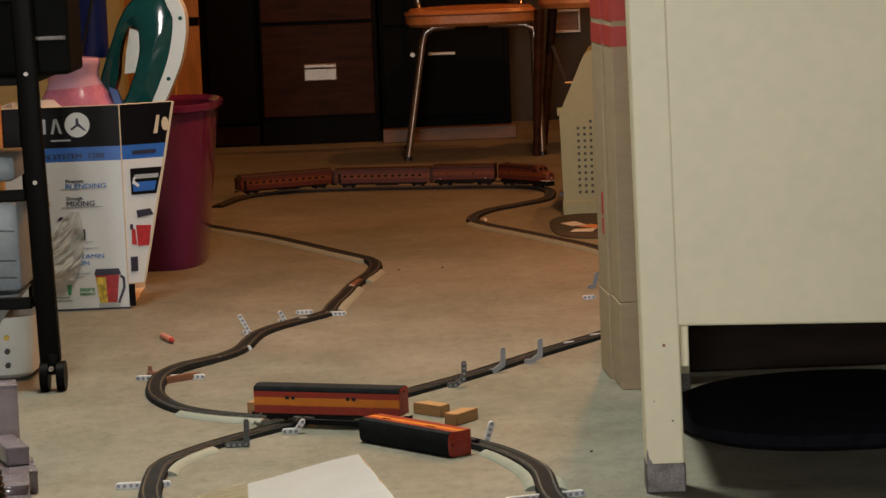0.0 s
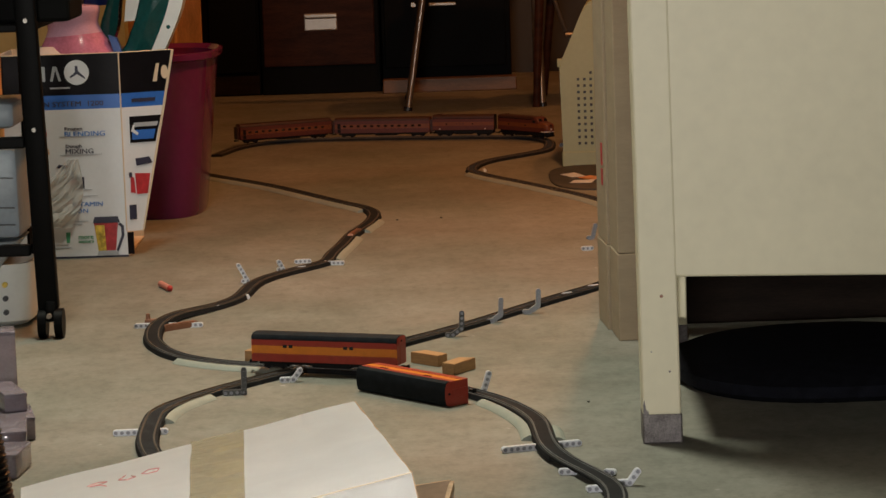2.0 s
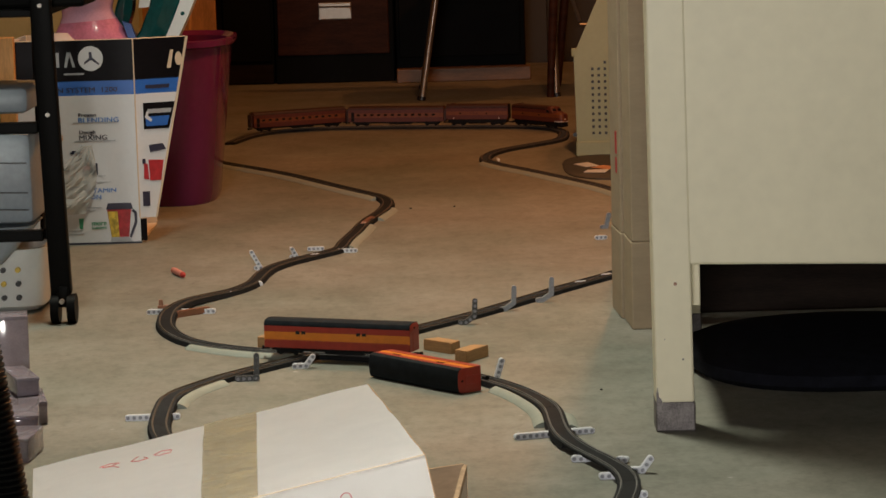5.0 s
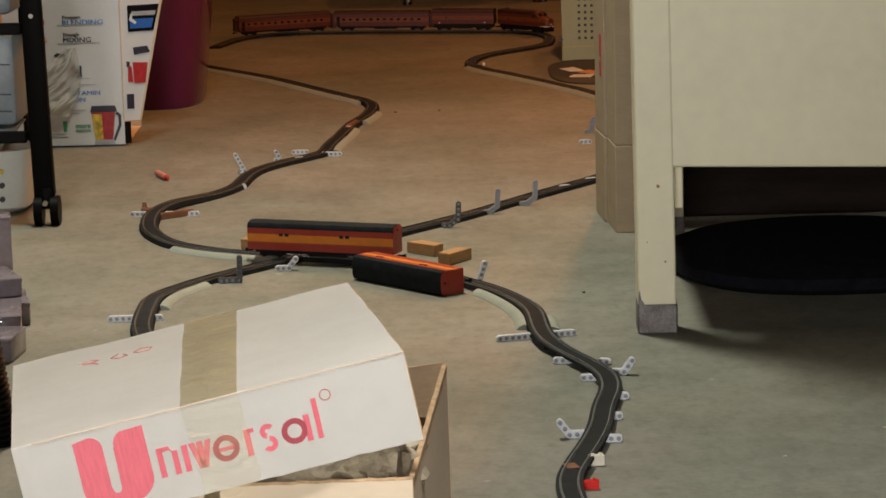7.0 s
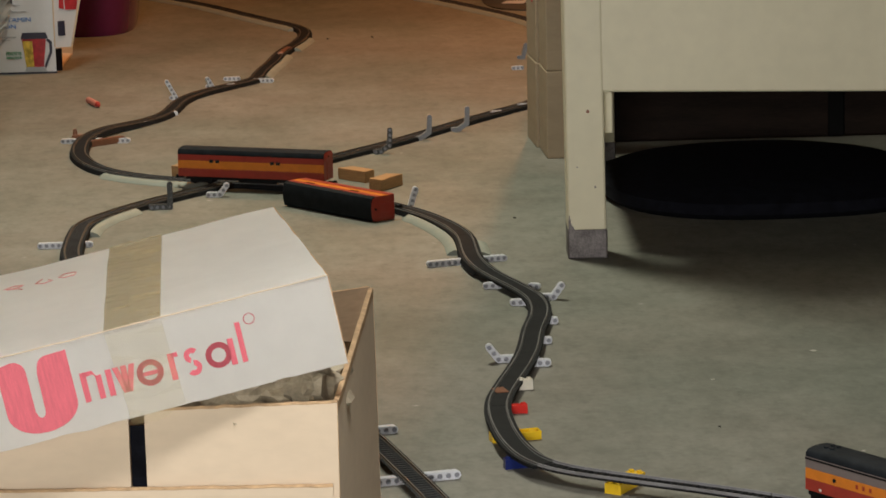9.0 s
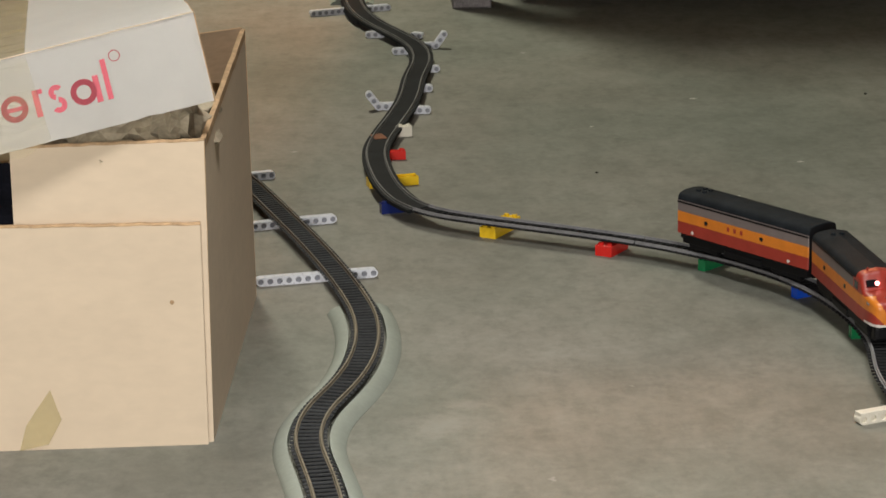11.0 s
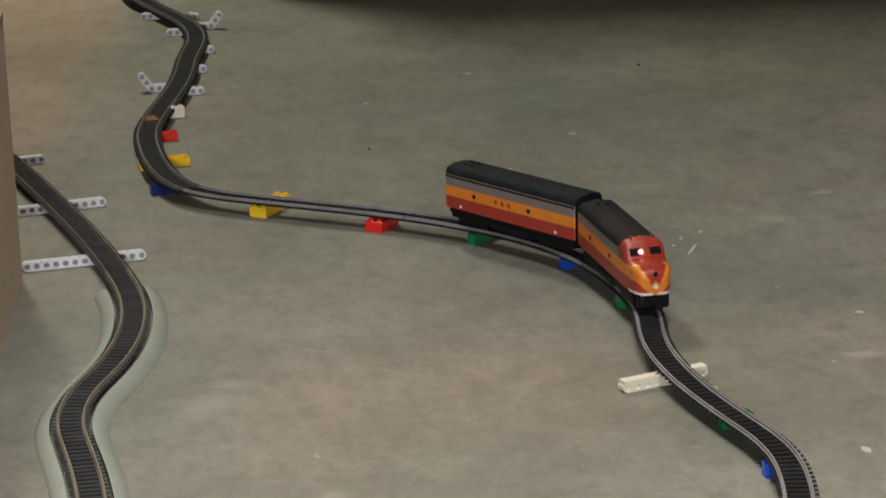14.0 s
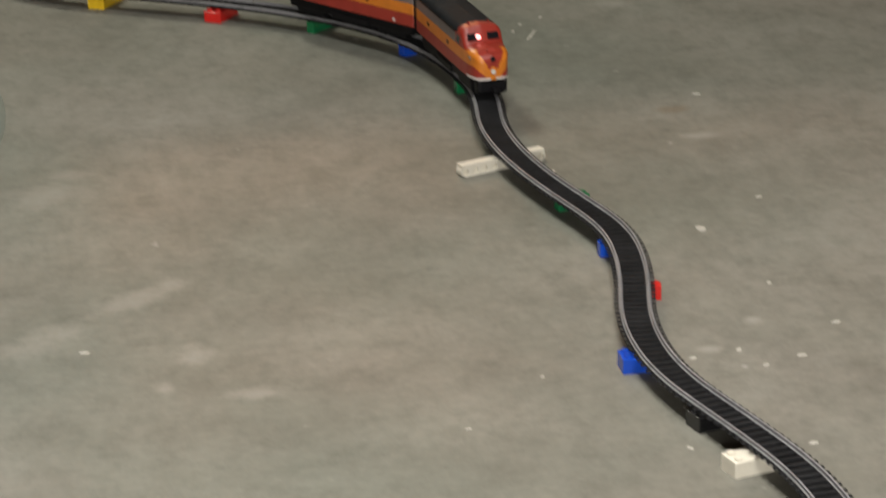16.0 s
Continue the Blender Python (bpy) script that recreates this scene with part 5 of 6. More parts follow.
# worn brown corners where the white facing has rubbed off
for i, pts in enumerate(([(LW * (0.05 + 0.95 * k / 20), -0.0012, LH + 0.0004) for k in range(21)], [(LW, 0.001, LH * k / 12) for k in range(13)],
                         [(LW, LD * k / 16, LH) for k in range(17)])):
    pts = [(x + 0.0006 * noise.noise(Vector((k, i, 0))), y, z + 0.0005 * noise.noise(Vector((k * 0.9, i, 4)))) for k, (x, y, z) in enumerate(pts)]
    part("worn_edge", tube(pts, (0.0005, 0.0010, 0.0007)[i], 5), M["cut" if i else "kraft"], lid)
# packing tape over the top and down the front
bm = bmesh.new()
last = None
for k in range(33):
    u = k / 32
    q = warped((0.13, LD * (1 - u), LH))
    sk = 0.022 * (1 - u)
    row = [bm.verts.new((0.1155 + sk + 0.001 * noise.noise(Vector((u * 6, 0, 0))), LD * (1 - u), q.z + 0.0010)), bm.verts.new((0.1335 + sk, LD * (1 - u), q.z + 0.0013)), bm.verts.new((0.1550 + sk * 1.15, LD * (1 - u), q.z + 0.0010))]
    if last:
        for j in range(2):
            bm.faces.new((last[j], last[j + 1], row[j + 1], row[j]))
    last = row
for k in range(1, 13):
    u = k / 12
    y = FRONT_Y - 0.0011 - 0.0012 * noise.noise(Vector((u * 5, 2, 0)))
    row = [bm.verts.new((0.1155 + 0.004 * u, y - 0.0006 * (k % 3), LH - u * 0.066)), bm.verts.new((0.1345 + 0.004 * u, y - 0.001 * ((k + 1) % 2), LH - u * 0.068)), bm.verts.new((0.1550 + 0.003 * u, y, LH - u * 0.060))]
    for j in range(2):
        bm.faces.new((last[j], last[j + 1], row[j + 1], row[j])).material_index = 1
    last = row
bmesh.ops.solidify(bm, geom=bm.faces, thickness=0.0002)
part("tape", bm, [M["tape"], M["tapeclear"]], lid, "yellowed crinkled packing tape")


def mark(outline, name="print_mark", y=FRONT_Y - 0.00015, depth=0.0008):
    part(name, prism(outline, depth, Matrix.Translation((-0.0105, y, 0.003))), M["pinkink"], lid)


def arc(cx, cz, rx, rz, a0, a1, n):
    return [(cx + rx * math.cos(radians(a0 + (a1 - a0) * k / n)), cz + rz * math.sin(radians(a0 + (a1 - a0) * k / n))) for k in range(n + 1)]


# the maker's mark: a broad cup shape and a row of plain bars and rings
mark([(0.0505, 0.0540)] + arc(0.0610, 0.0470, 0.0085, 0.0085, 90, 0, 6) + [(0.0695, 0.0180)] + arc(0.0730, 0.0180, 0.0030, 0.0040, 180, 360, 6) + [(0.0765, 0.0450)]
     + arc(0.0850, 0.0460, 0.0080, 0.0090, 180, 90, 6) + [(0.0985, 0.0555), (0.0985, 0.0200)] + arc(0.0745, 0.0200, 0.0240, 0.0165, 0, -180, 14))


def ring_mark(cx, cz, r, w=0.0040):
    bm = bmesh.new()
    cx, cz = cx - 0.0105, cz + 0.003
    a, b = arc(cx, cz, r, r, 0, 360, 20)[:-1], arc(cx, cz, r - w, r - w, 0, 360, 20)[:-1]
    va, vb = [bm.verts.new((x, FRONT_Y - 0.00015, z)) for x, z in a], [bm.verts.new((x, FRONT_Y - 0.00015, z)) for x, z in b]
    for k in range(20):
        bm.faces.new((va[k], va[(k + 1) % 20], vb[(k + 1) % 20], vb[k]))
    bmesh.ops.solidify(bm, geom=bm.faces, thickness=0.0003)
    part("print_mark", bm, M["pinkink"], lid)


def bar_mark(x, z0, z1, w=0.0040, lean=0.0):
    mark([(x, z0), (x + w, z0), (x + w + lean, z1), (x + lean, z1)])


for x, z1 in ((0.1035, 0.0370), (0.1135, 0.0330), (0.1205, 0.0350), (0.1205 + 0.0105, 0.0350)):
    bar_mark(x, 0.0165, z1)
mark([(0.1060, 0.0335), (0.1120, 0.0345), (0.1155, 0.0300), (0.1120, 0.0370), (0.1060, 0.0370)])
bar_mark(0.1300, 0.0165, 0.0350, lean=-0.0045)
bar_mark(0.1320, 0.0165, 0.0350, lean=0.0050)
ring_mark(0.1500, 0.0258, 0.0092)
bar_mark(0.1440, 0.0240, 0.0268, 0.0120)
bar_mark(0.1635, 0.0165, 0.0350)
bar_mark(0.1660, 0.0320, 0.0350, 0.0045)
for cz, r, a0, a1 in ((0.0302, 0.0052, 35, 255), (0.0214, 0.0054, 85, -145)):
    mark(arc(0.1795, cz, r, r, a0, a1, 14) + arc(0.1795, cz, r - 0.0036, r - 0.0036, a1, a0, 14))
ring_mark(0.1975, 0.0258, 0.0090)
bar_mark(0.2050, 0.0165, 0.0350)
bar_mark(0.2125, 0.0165, 0.0445, 0.0036)
ring_mark(0.2230, 0.0450, 0.0040, 0.0006)
for pts in ([(0.056, 0.262), (0.064, 0.268), (0.071, 0.262), (0.066, 0.255), (0.058, 0.257), (0.066, 0.252), (0.070, 0.240)], [(0.086, 0.270), (0.080, 0.255), (0.086, 0.247), (0.093, 0.252), (0.090, 0.261)], [(0.098, 0.258), (0.104, 0.268), (0.112, 0.263), (0.110, 0.253), (0.102, 0.252), (0.098, 0.258)]):
    part("pen_scribble", tube([(x - 0.004, y, warped((x, y, LH)).z + 0.0004) for x, y in pts], 0.00045, 5), M["redpen"], lid)

# ---- left side: cart, blender carton, bin ----
cart = thing("rolling_cart", pose(0, 0, 0), "black tubular rolling cart holding grey and white bins", "cart")
part("post", block((0.0325, 0.0245, 1.00), (0, 0, 0), 0.004, Matrix.Translation((-0.6513, 4.400, 0.045)) @ Matrix.Rotation(radians(-1.5), 4, "Y")), M["cartblack"], cart, smooth=True)
part("post", block((0.0245, 0.0245, 1.00), (-0.726, 4.800, 0.052), 0.004), M["cartblack"], cart, smooth=True)
part("post", block((0.0245, 0.0245, 1.00), (-1.20, 4.400, 0.052), 0.004), M["cartblack"], cart, smooth=True)
for z in (0.140, 0.310, 0.62):
    part("rail", block((0.52, 0.018, 0.018), (-0.935, 4.400, z - 0.009), 0.003), M["cartblack"], cart)
    part("rail", block((0.018, 0.376, 0.018), (-0.696, 4.600, z - 0.009), 0.003, Matrix.Translation((-0.696, 4.6, 0)) @ Matrix.Rotation(radians(8.6), 4, "Z") @ Matrix.Translation((0.696, -4.6, 0))), M["cartblack"], cart)
for z in (0.055, 0.33, 0.50):
    part("rivet", rod((-0.650 - 0.026 * z, 4.3875, z), (-0.650 - 0.026 * z, 4.385, z), 0.0035, 10), M["chrome"], cart)
caster = part("caster_fork", block((0.020, 0.030, 0.034), (-0.648, 4.398, 0.026), 0.006), M["cartblack"], cart, smooth=True)
for dx in (-0.013, 0.013):
    part("wheel", rod((-0.648 + dx - 0.0065, 4.395, 0.0235), (-0.648 + dx + 0.0065, 4.395, 0.0235), 0.0235, 24), M["cartblack"], caster, smooth=True)
part("caster_cap", rod((-0.648, 4.368, 0.038), (-0.648, 4.376, 0.038), 0.004, 10), M["handle"], caster)
for z0, z1, nm in ((0.155, 0.300, "lower"), (0.330, 0.372, "upper")):
    bm = block((0.46, 0.16, z1 - z0), (-0.922, 4.502, z0), 0.012)
    for v in bm.verts:
        v.co.y += 0.010 * noise.noise(v.co * 9)
    own = solid("storage_bin", bm, M["greybin"], pose(0, 0, 0), "grey plastic storage bin on the rolling cart", "storage bin", "bins on the cart", smooth=True)
# dark rods stand in for the shade along the bin's folds
for z in (0.252, 0.205, 0.178):
    part("crease_shade", rod((-1.10, 4.4205, z + 0.012), (-0.700, 4.4205, z), 0.0012, 6), M["ldark"], own)
own = solid("storage_bin", loft([oval(0.17, 0.06, 0.088, 40, 8, -0.922, 4.502), oval(0.225, 0.078, 0.150, 40, 8, -0.922, 4.502)]), M["greybin"], pose(0, 0, 0), "grey plastic bin base hanging below the cart rail", "storage bin", "bins on the cart", smooth=True)
wbin = solid("perforated_bin", loft([oval(0.210, 0.085, 0.004, 48, 7), oval(0.220, 0.095, 0.012, 48, 7), oval(0.225, 0.100, 0.105, 48, 7), oval(0.217, 0.092, 0.105, 48, 7), oval(0.210, 0.085, 0.014, 48, 7)]),
             M["whitebin"], pose(-0.915, 4.59, 0.0), "white perforated plastic bin on the floor", "storage bin", smooth=True)
for i in range(12):
    for j in range(3):
        x, z = 0.205 - 0.0235 * i, 0.028 + 0.0225 * j
        if x < 0.200:
            part("hole", rod((x, -0.1012, z), (x, -0.094, z), 0.0045, 12), M["cord"] if (i + j) % 3 else M["inkyellow"], wbin)
own = solid("black_case", block((0.20, 0.16, 0.42), (0, 0, 0), 0.006), M["blackmetal"], pose(-0.700, 4.52, 0.494), "black case standing on the cart shelf", "case")
part("seam", block((0.07, 0.002, 0.006), (0.06, -0.081, 0.055), 0.001), M["chip"], own)
part("cart_shelf", block((0.55, 0.40, 0.012), (-0.93, 4.60, 0.482), 0.002), M["cartblack"], cart)

# blender carton: black, blue and white print, with its side torn open
bcart = thing("appliance_carton", pose(0, 0, 0), "white and black printed kitchen appliance carton, open top", "cardboard box")
FX0, FX1, FY, TOPZ = -0.872, -0.6275, 5.330, 0.388


def panel(x0, x1, z0, z1, mat, nm, y=FY, thick=0.004):
    return part(nm, block((x1 - x0, thick, z1 - z0), ((x0 + x1) / 2, y + thick / 2, z0)), mat, bcart)


front = panel(FX0, FX1, 0.002, 0.284, M["boxwhite"], "front_lower")
panel(FX0, FX1, 0.284, 0.311, M["boxblue"], "front_band")
panel(FX0, FX1, 0.311, TOPZ, M["boxblack"], "front_upper")
panel(FX0, FX1 + 0.001, 0.0, 0.0035, M["inkdark"], "front_foot", FY - 0.001)
part("back", block((0.245, 0.004, 0.385), (-0.747, 5.60, 0)), M["kraft"], bcart)
part("side", block((0.004, 0.265, 0.385), (FX0 + 0.002, 5.467, 0)), M["boxwhite"], bcart)
part("bottom", block((0.24, 0.26, 0.004), (-0.745, 5.467, 0.001)), M["kraft"], bcart)
# the right side, pulled outwards, cut on the slant
sx = Matrix.Translation((FX1 + 0.0005, FY + 0.002, 0)) @ Matrix.Rotation(radians(24), 4, "Z")
side_h = [(0.0, 0.048), (0.030, 0.048), (0.082, 0.284), (0.0, 0.284)]
part("side_lower", prism(side_h, 0.003, sx), M["boxwhite"], bcart)
part("side_band", prism([(0.0, 0.284), (0.082, 0.284), (0.088, 0.311), (0.0, 0.311)], 0.003, sx), M["boxblue"], bcart)
part("side_upper", prism([(0.0, 0.311), (0.088, 0.311), (0.104, TOPZ), (0.0, TOPZ)], 0.003, sx), M["boxblack"], bcart)
part("side_fold", prism([(0.0, 0.004), (0.012, 0.004), (0.012, 0.046), (0.0, 0.046)], 0.003, sx), M["boxblack"], bcart)
for outline, mt, lift in (([(0.014, 0.216), (0.064, 0.216), (0.077, 0.266), (0.014, 0.266)], "boxblack", 0.0014), ([(0.018, 0.222), (0.060, 0.222), (0.065, 0.240), (0.018, 0.240)], "boxblue", 0.0020),
                          ([(0.022, 0.246), (0.068, 0.246), (0.070, 0.254), (0.022, 0.254)], "inkgrey", 0.0020), ([(0.016, 0.238), (0.028, 0.230), (0.031, 0.234), (0.022, 0.242), (0.024, 0.250), (0.020, 0.250)], "boxwhite", 0.0026),
                          ([(0.010, 0.122), (0.020, 0.120), (0.018, 0.150), (0.011, 0.152)], "inkred", 0.0016), ([(0.022, 0.118), (0.044, 0.118), (0.050, 0.156), (0.020, 0.158)], "inkred", 0.0018),
                          ([(0.024, 0.172), (0.056, 0.176), (0.050, 0.188), (0.022, 0.186)], "inkdark", 0.0016), ([(0.008, 0.150), (0.014, 0.150), (0.014, 0.160), (0.008, 0.160)], "inkdark", 0.0016),
                          ([(0.006, 0.070), (0.020, 0.070), (0.020, 0.098), (0.006, 0.098)], "inkdark", 0.0016), ([(0.064, 0.330), (0.072, 0.330), (0.078, 0.364), (0.072, 0.364)], "kraft", 0.0014),
                          ([(0.020, 0.293), (0.066, 0.293), (0.068, 0.300), (0.020, 0.300)], "inkdark", 0.0014)):
    part("side_picture", prism(outline, 0.001, sx @ Matrix.Translation((0, -lift, 0))), M[mt], bcart)
part("side_picture", prism(arc(0.088, 0.347, 0.007, 0.013, 0, 360, 20)[:-1], 0.001, sx @ Matrix.Translation((0, -0.0014, 0))), M["kraft"], bcart)
part("cut_edge", prism([(0.0300, 0.048), (0.0335, 0.048), (0.0865, 0.284), (0.1085, TOPZ), (0.1035, TOPZ), (0.0815, 0.284)], 0.004, sx @ Matrix.Translation((0, -0.0005, 0))), M["kraft"], bcart)
part("torn_top_edge", tube([(FX0 + (FX1 - FX0) * k / 20, FY + 0.002, TOPZ + 0.0008 * noise.noise(Vector((k * 1.3, 0, 0)))) for k in range(21)], 0.0016, 6), M["kraft"], bcart)
part("torn_top_edge", tube([sx @ Vector((0.1035 * k / 10, 0.0015, TOPZ + 0.0010 * noise.noise(Vector((k * 1.7, 3, 0))))) for k in range(11)], 0.0016, 6), M["kraft"], bcart)
part("torn_corner", tube([(FX1 - 0.0005, FY - 0.0005, z) for z in (0.05, 0.15, 0.25, 0.32, TOPZ)], 0.0013, 6), M["kraft"], bcart)
FACE = Matrix.Translation((0, FY - 0.0006, 0)) @ UP


def words(text, x0, x1, z, cap, mt):
    """Bold print that fills the stretch from x0 to x1, its capitals `cap` high."""
    ob = lettering("printed_word", text, 1.0, Matrix(), M[mt], bcart)
    xs, ys = [v.co.x for v in ob.data.vertices], [v.co.y for v in ob.data.vertices]
    wide = (x1 - x0) / (max(xs) - min(xs))
    for k, dx in enumerate((0.0, 0.0006)):
        q = ob if not k else shared("printed_word", ob.data, bcart)
        q.matrix_basis = FACE @ Matrix.Translation((x0 - min(xs) * wide + dx, z, 0.0001 * k)) @ Matrix.Diagonal((wide, cap / 0.70, 1, 1))


words("Frozen", -0.7364, -0.7033, 0.2440, 0.0066, "inkdark")
words("BLENDING", -0.7370, -0.6609, 0.2325, 0.0094, "inkblue")
words("Dough", -0.7361, -0.7060, 0.2112, 0.0066, "inkdark")
words("MIXING", -0.7367, -0.6842, 0.1995, 0.0094, "inkdark")
words("VITAMIN", -0.7284, -0.6714, 0.0990, 0.0082, "inkblue")
words("ION", -0.7240, -0.7001, 0.0865, 0.0082, "inkblue")
words("KITCHEN SYSTEM  1200", -0.8300, -0.6611, 0.2900, 0.0095, "inkdark")
words("N", -0.7790, -0.7710, 0.2340, 0.0094, "inkred")
words("NG", -0.7830, -0.7680, 0.2000, 0.0094, "inkorange")
words("more", -0.7202, -0.6921, 0.0360, 0.0100, "inkgreen")
words("matters", -0.7202, -0.6921, 0.0290, 0.0062, "inkgreen")


def face_mark(outline, mt, y=FY - 0.0012, nm="printed_mark"):
    part(nm, prism(outline, 0.0011, Matrix.Translation((0, y, 0))), M[mt], bcart)


def bar(x0, x1, z0, z1, mt, y=FY - 0.0012):
    face_mark([(x0, z0), (x1, z0), (x1, z1), (x0, z1)], mt, y)


for z, x0, x1 in ((0.232, -0.747, -0.664), (0.197, -0.747, -0.668), (0.130, -0.735, -0.690), (0.118, -0.735, -0.68), (0.020, -0.77, -0.735), (0.026, -0.77, -0.74), (0.070, -0.735, -0.700), (0.064, -0.735, -0.712)):
    bar(x0, x1, z, z + 0.0012, "inkgrey")
# round white seal with a dark slanting stroke, and the maker's plain grey shapes
face_mark(arc(-0.7085, 0.3535, 0.0235, 0.0235, 0, 360, 32)[:-1], "boxwhite")
face_mark([(-0.7200, 0.343), (-0.7050, 0.352), (-0.7060, 0.366), (-0.7110, 0.366), (-0.7115, 0.354), (-0.7220, 0.346)], "inkdark", FY - 0.0018)
face_mark([(-0.7080, 0.351), (-0.6930, 0.341), (-0.6920, 0.343), (-0.7050, 0.356)], "inkdark", FY - 0.0018)
face_mark([(-0.7590, 0.338), (-0.7540, 0.338), (-0.7470, 0.366), (-0.7530, 0.366)], "inkgrey")
face_mark([(-0.7430, 0.338), (-0.7380, 0.338), (-0.7460, 0.366), (-0.7500, 0.366)], "inkgrey")
bar(-0.775, -0.768, 0.338, 0.366, "inkgrey")
bar(-0.790, -0.784, 0.338, 0.366, "inkgrey")
bar(-0.760, -0.722, 0.3235, 0.3265, "inkgrey")
# printed blender jug
face_mark([(-0.6830, 0.012), (-0.6500, 0.012), (-0.6440, 0.068), (-0.6900, 0.068)], "inkred", FY - 0.0014)
face_mark([(-0.6830, 0.012), (-0.6680, 0.012), (-0.6700, 0.062), (-0.6885, 0.062)], "inkyellow", FY - 0.0020)
face_mark([(-0.6920, 0.066), (-0.6400, 0.066), (-0.6440, 0.078), (-0.6880, 0.078)], "inkdark", FY - 0.0022)
face_mark([(-0.6400, 0.066), (-0.6330, 0.060), (-0.6330, 0.040), (-0.6460, 0.010), (-0.6490, 0.014), (-0.6380, 0.042), (-0.6385, 0.058), (-0.6440, 0.062)], "inkdark", FY - 0.0020)
face_mark([(-0.6860, 0.004), (-0.6440, 0.004), (-0.6500, 0.013), (-0.6830, 0.013)], "inkgrey", FY - 0.0022)
# printed motor base
face_mark([(-0.7340, 0.133), (-0.7040, 0.133), (-0.7040, 0.155), (-0.7300, 0.155)], "inkdark")
face_mark([(-0.7290, 0.155), (-0.7150, 0.155), (-0.7190, 0.174), (-0.7250, 0.174)], "inkgrey")
face_mark([(-0.7320, 0.142), (-0.7200, 0.142), (-0.7200, 0.150), (-0.7320, 0.150)], "inkred", FY - 0.0018)
face_mark([(-0.7560, 0.174), (-0.7360, 0.170), (-0.7340, 0.177), (-0.7500, 0.180)], "inkdark")
face_mark([(-0.7430, 0.030), (-0.7370, 0.030), (-0.7350, 0.050), (-0.7440, 0.050)], "inkgreen")
# crinkled clear bag hanging over the front
bm = bmesh.new()
gx, gz = 16, 26
rows = []
for j in range(gz + 1):
    v = j / gz
    half = 0.010 + 0.034 * math.sin(min(1, v * 1.15) * math.pi * 0.62)
    rows.append([bm.verts.new((-0.772 + 0.050 * (1 - v) + (i / gx - 0.5) * 2 * half + 0.0,
                               FY - 0.005 - 0.008 * math.sin(math.pi * i / gx) - 0.016 * abs(noise.noise(Vector((i * 0.28, j * 0.16, 4)))) - 0.006 * abs(noise.noise(Vector((i * 0.5 + j * 0.3, j * 0.2, 2)))),
                               0.190 - 0.130 * v)) for i in range(gx + 1)])
for ra, rb in zip(rows, rows[1:]):
    for i in range(gx):
        bm.faces.new((ra[i], ra[i + 1], rb[i]))
        bm.faces.new((ra[i + 1], rb[i + 1], rb[i]))
bmesh.ops.solidify(bm, geom=bm.faces, thickness=0.0003)
solid("plastic_bag", bm, M["bag"], pose(0, 0, 0), "crinkled clear plastic bag hanging on the carton front", "plastic bag", smooth=True)

# things sticking out of the appliance carton
iron = thing("clothes_iron", pose(-0.5860, 5.455, 0.372, 0, 7, 0), "teal translucent and white clothes iron standing upright", "iron")
def rounded(outline, n=4):
    """The same closed outline with its corners flowing into one another."""
    out = []
    m = len(outline)
    for k in range(m):
        p0, p1, p2, p3 = [Vector(outline[(k + q) % m]) for q in (-1, 0, 1, 2)]
        for q in range(n):
            u = q / n
            v = 0.5 * (2 * p1 + (p2 - p0) * u + (2 * p0 - 5 * p1 + 4 * p2 - p3) * u * u + (3 * p1 - p0 - 3 * p2 + p3) * u ** 3)
            out.append((v.x, v.y))
    return out


body = rounded([(-0.070, 0.0), (-0.094, 0.040), (-0.088, 0.084), (-0.078, 0.126), (-0.068, 0.164), (-0.050, 0.200), (-0.022, 0.222), (0.012, 0.224), (0.034, 0.198), (0.038, 0.146), (0.030, 0.092), (0.016, 0.040), (0.004, 0.0)])
hole = rounded([(-0.070, 0.012), (-0.062, 0.052), (-0.062, 0.094), (-0.057, 0.130), (-0.046, 0.154), (-0.032, 0.152), (-0.026, 0.134), (-0.024, 0.108), (-0.028, 0.072), (-0.036, 0.045), (-0.042, 0.022), (-0.050, 0.008), (-0.062, 0.004)])
bm = bmesh.new()
seq = []
for y, inset in ((0.016, 0.020), (0.006, 0.009), (0.001, 0.003), (-0.002, 0.0), (0.058, 0.0), (0.062, 0.004)):
    def shrunk(outline, d):
        m = len(outline)
        res = []
        for k in range(m):
            a, b = Vector(outline[k - 1]), Vector(outline[(k + 1) % m])
            t = (b - a).normalized()
            res.append((outline[k][0] + t.y * d, outline[k][1] - t.x * d))
        return res
    seq.append(([bm.verts.new((x, y + 0.004, z)) for x, z in shrunk(body, inset)], [bm.verts.new((x, y + 0.004, z)) for x, z in shrunk(hole, -inset * 0.5)]))
m52 = len(body)
for (oa, ha), (ob_, hb) in zip(seq[2:], seq[3:]):
    for k in range(m52):
        bm.faces.new((oa[k], oa[(k + 1) % m52], ob_[(k + 1) % m52], ob_[k]))
        bm.faces.new((ha[k], ha[(k + 1) % m52], hb[(k + 1) % m52], hb[k]))
for o, hh, push in ((seq[2][0], seq[2][1], -0.010), (seq[5][0], seq[5][1], 0.004)):
    mid = []
    for k in range(m52):
        c = (o[k].co + hh[k].co) / 2
        mid.append(bm.verts.new(c + Vector((0, push * min(1.0, (o[k].co - hh[k].co).length / 0.04), 0))))
    for k in range(m52):
        bm.faces.new((o[k], o[(k + 1) % m52], mid[(k + 1) % m52], mid[k]))
        bm.faces.new((mid[k], mid[(k + 1) % m52], hh[(k + 1) % m52], hh[k]))
bmesh.ops.delete(bm, geom=[v for v in bm.verts if not v.link_faces], context="VERTS")
part("body", bm, M["teal"], iron, smooth=True)
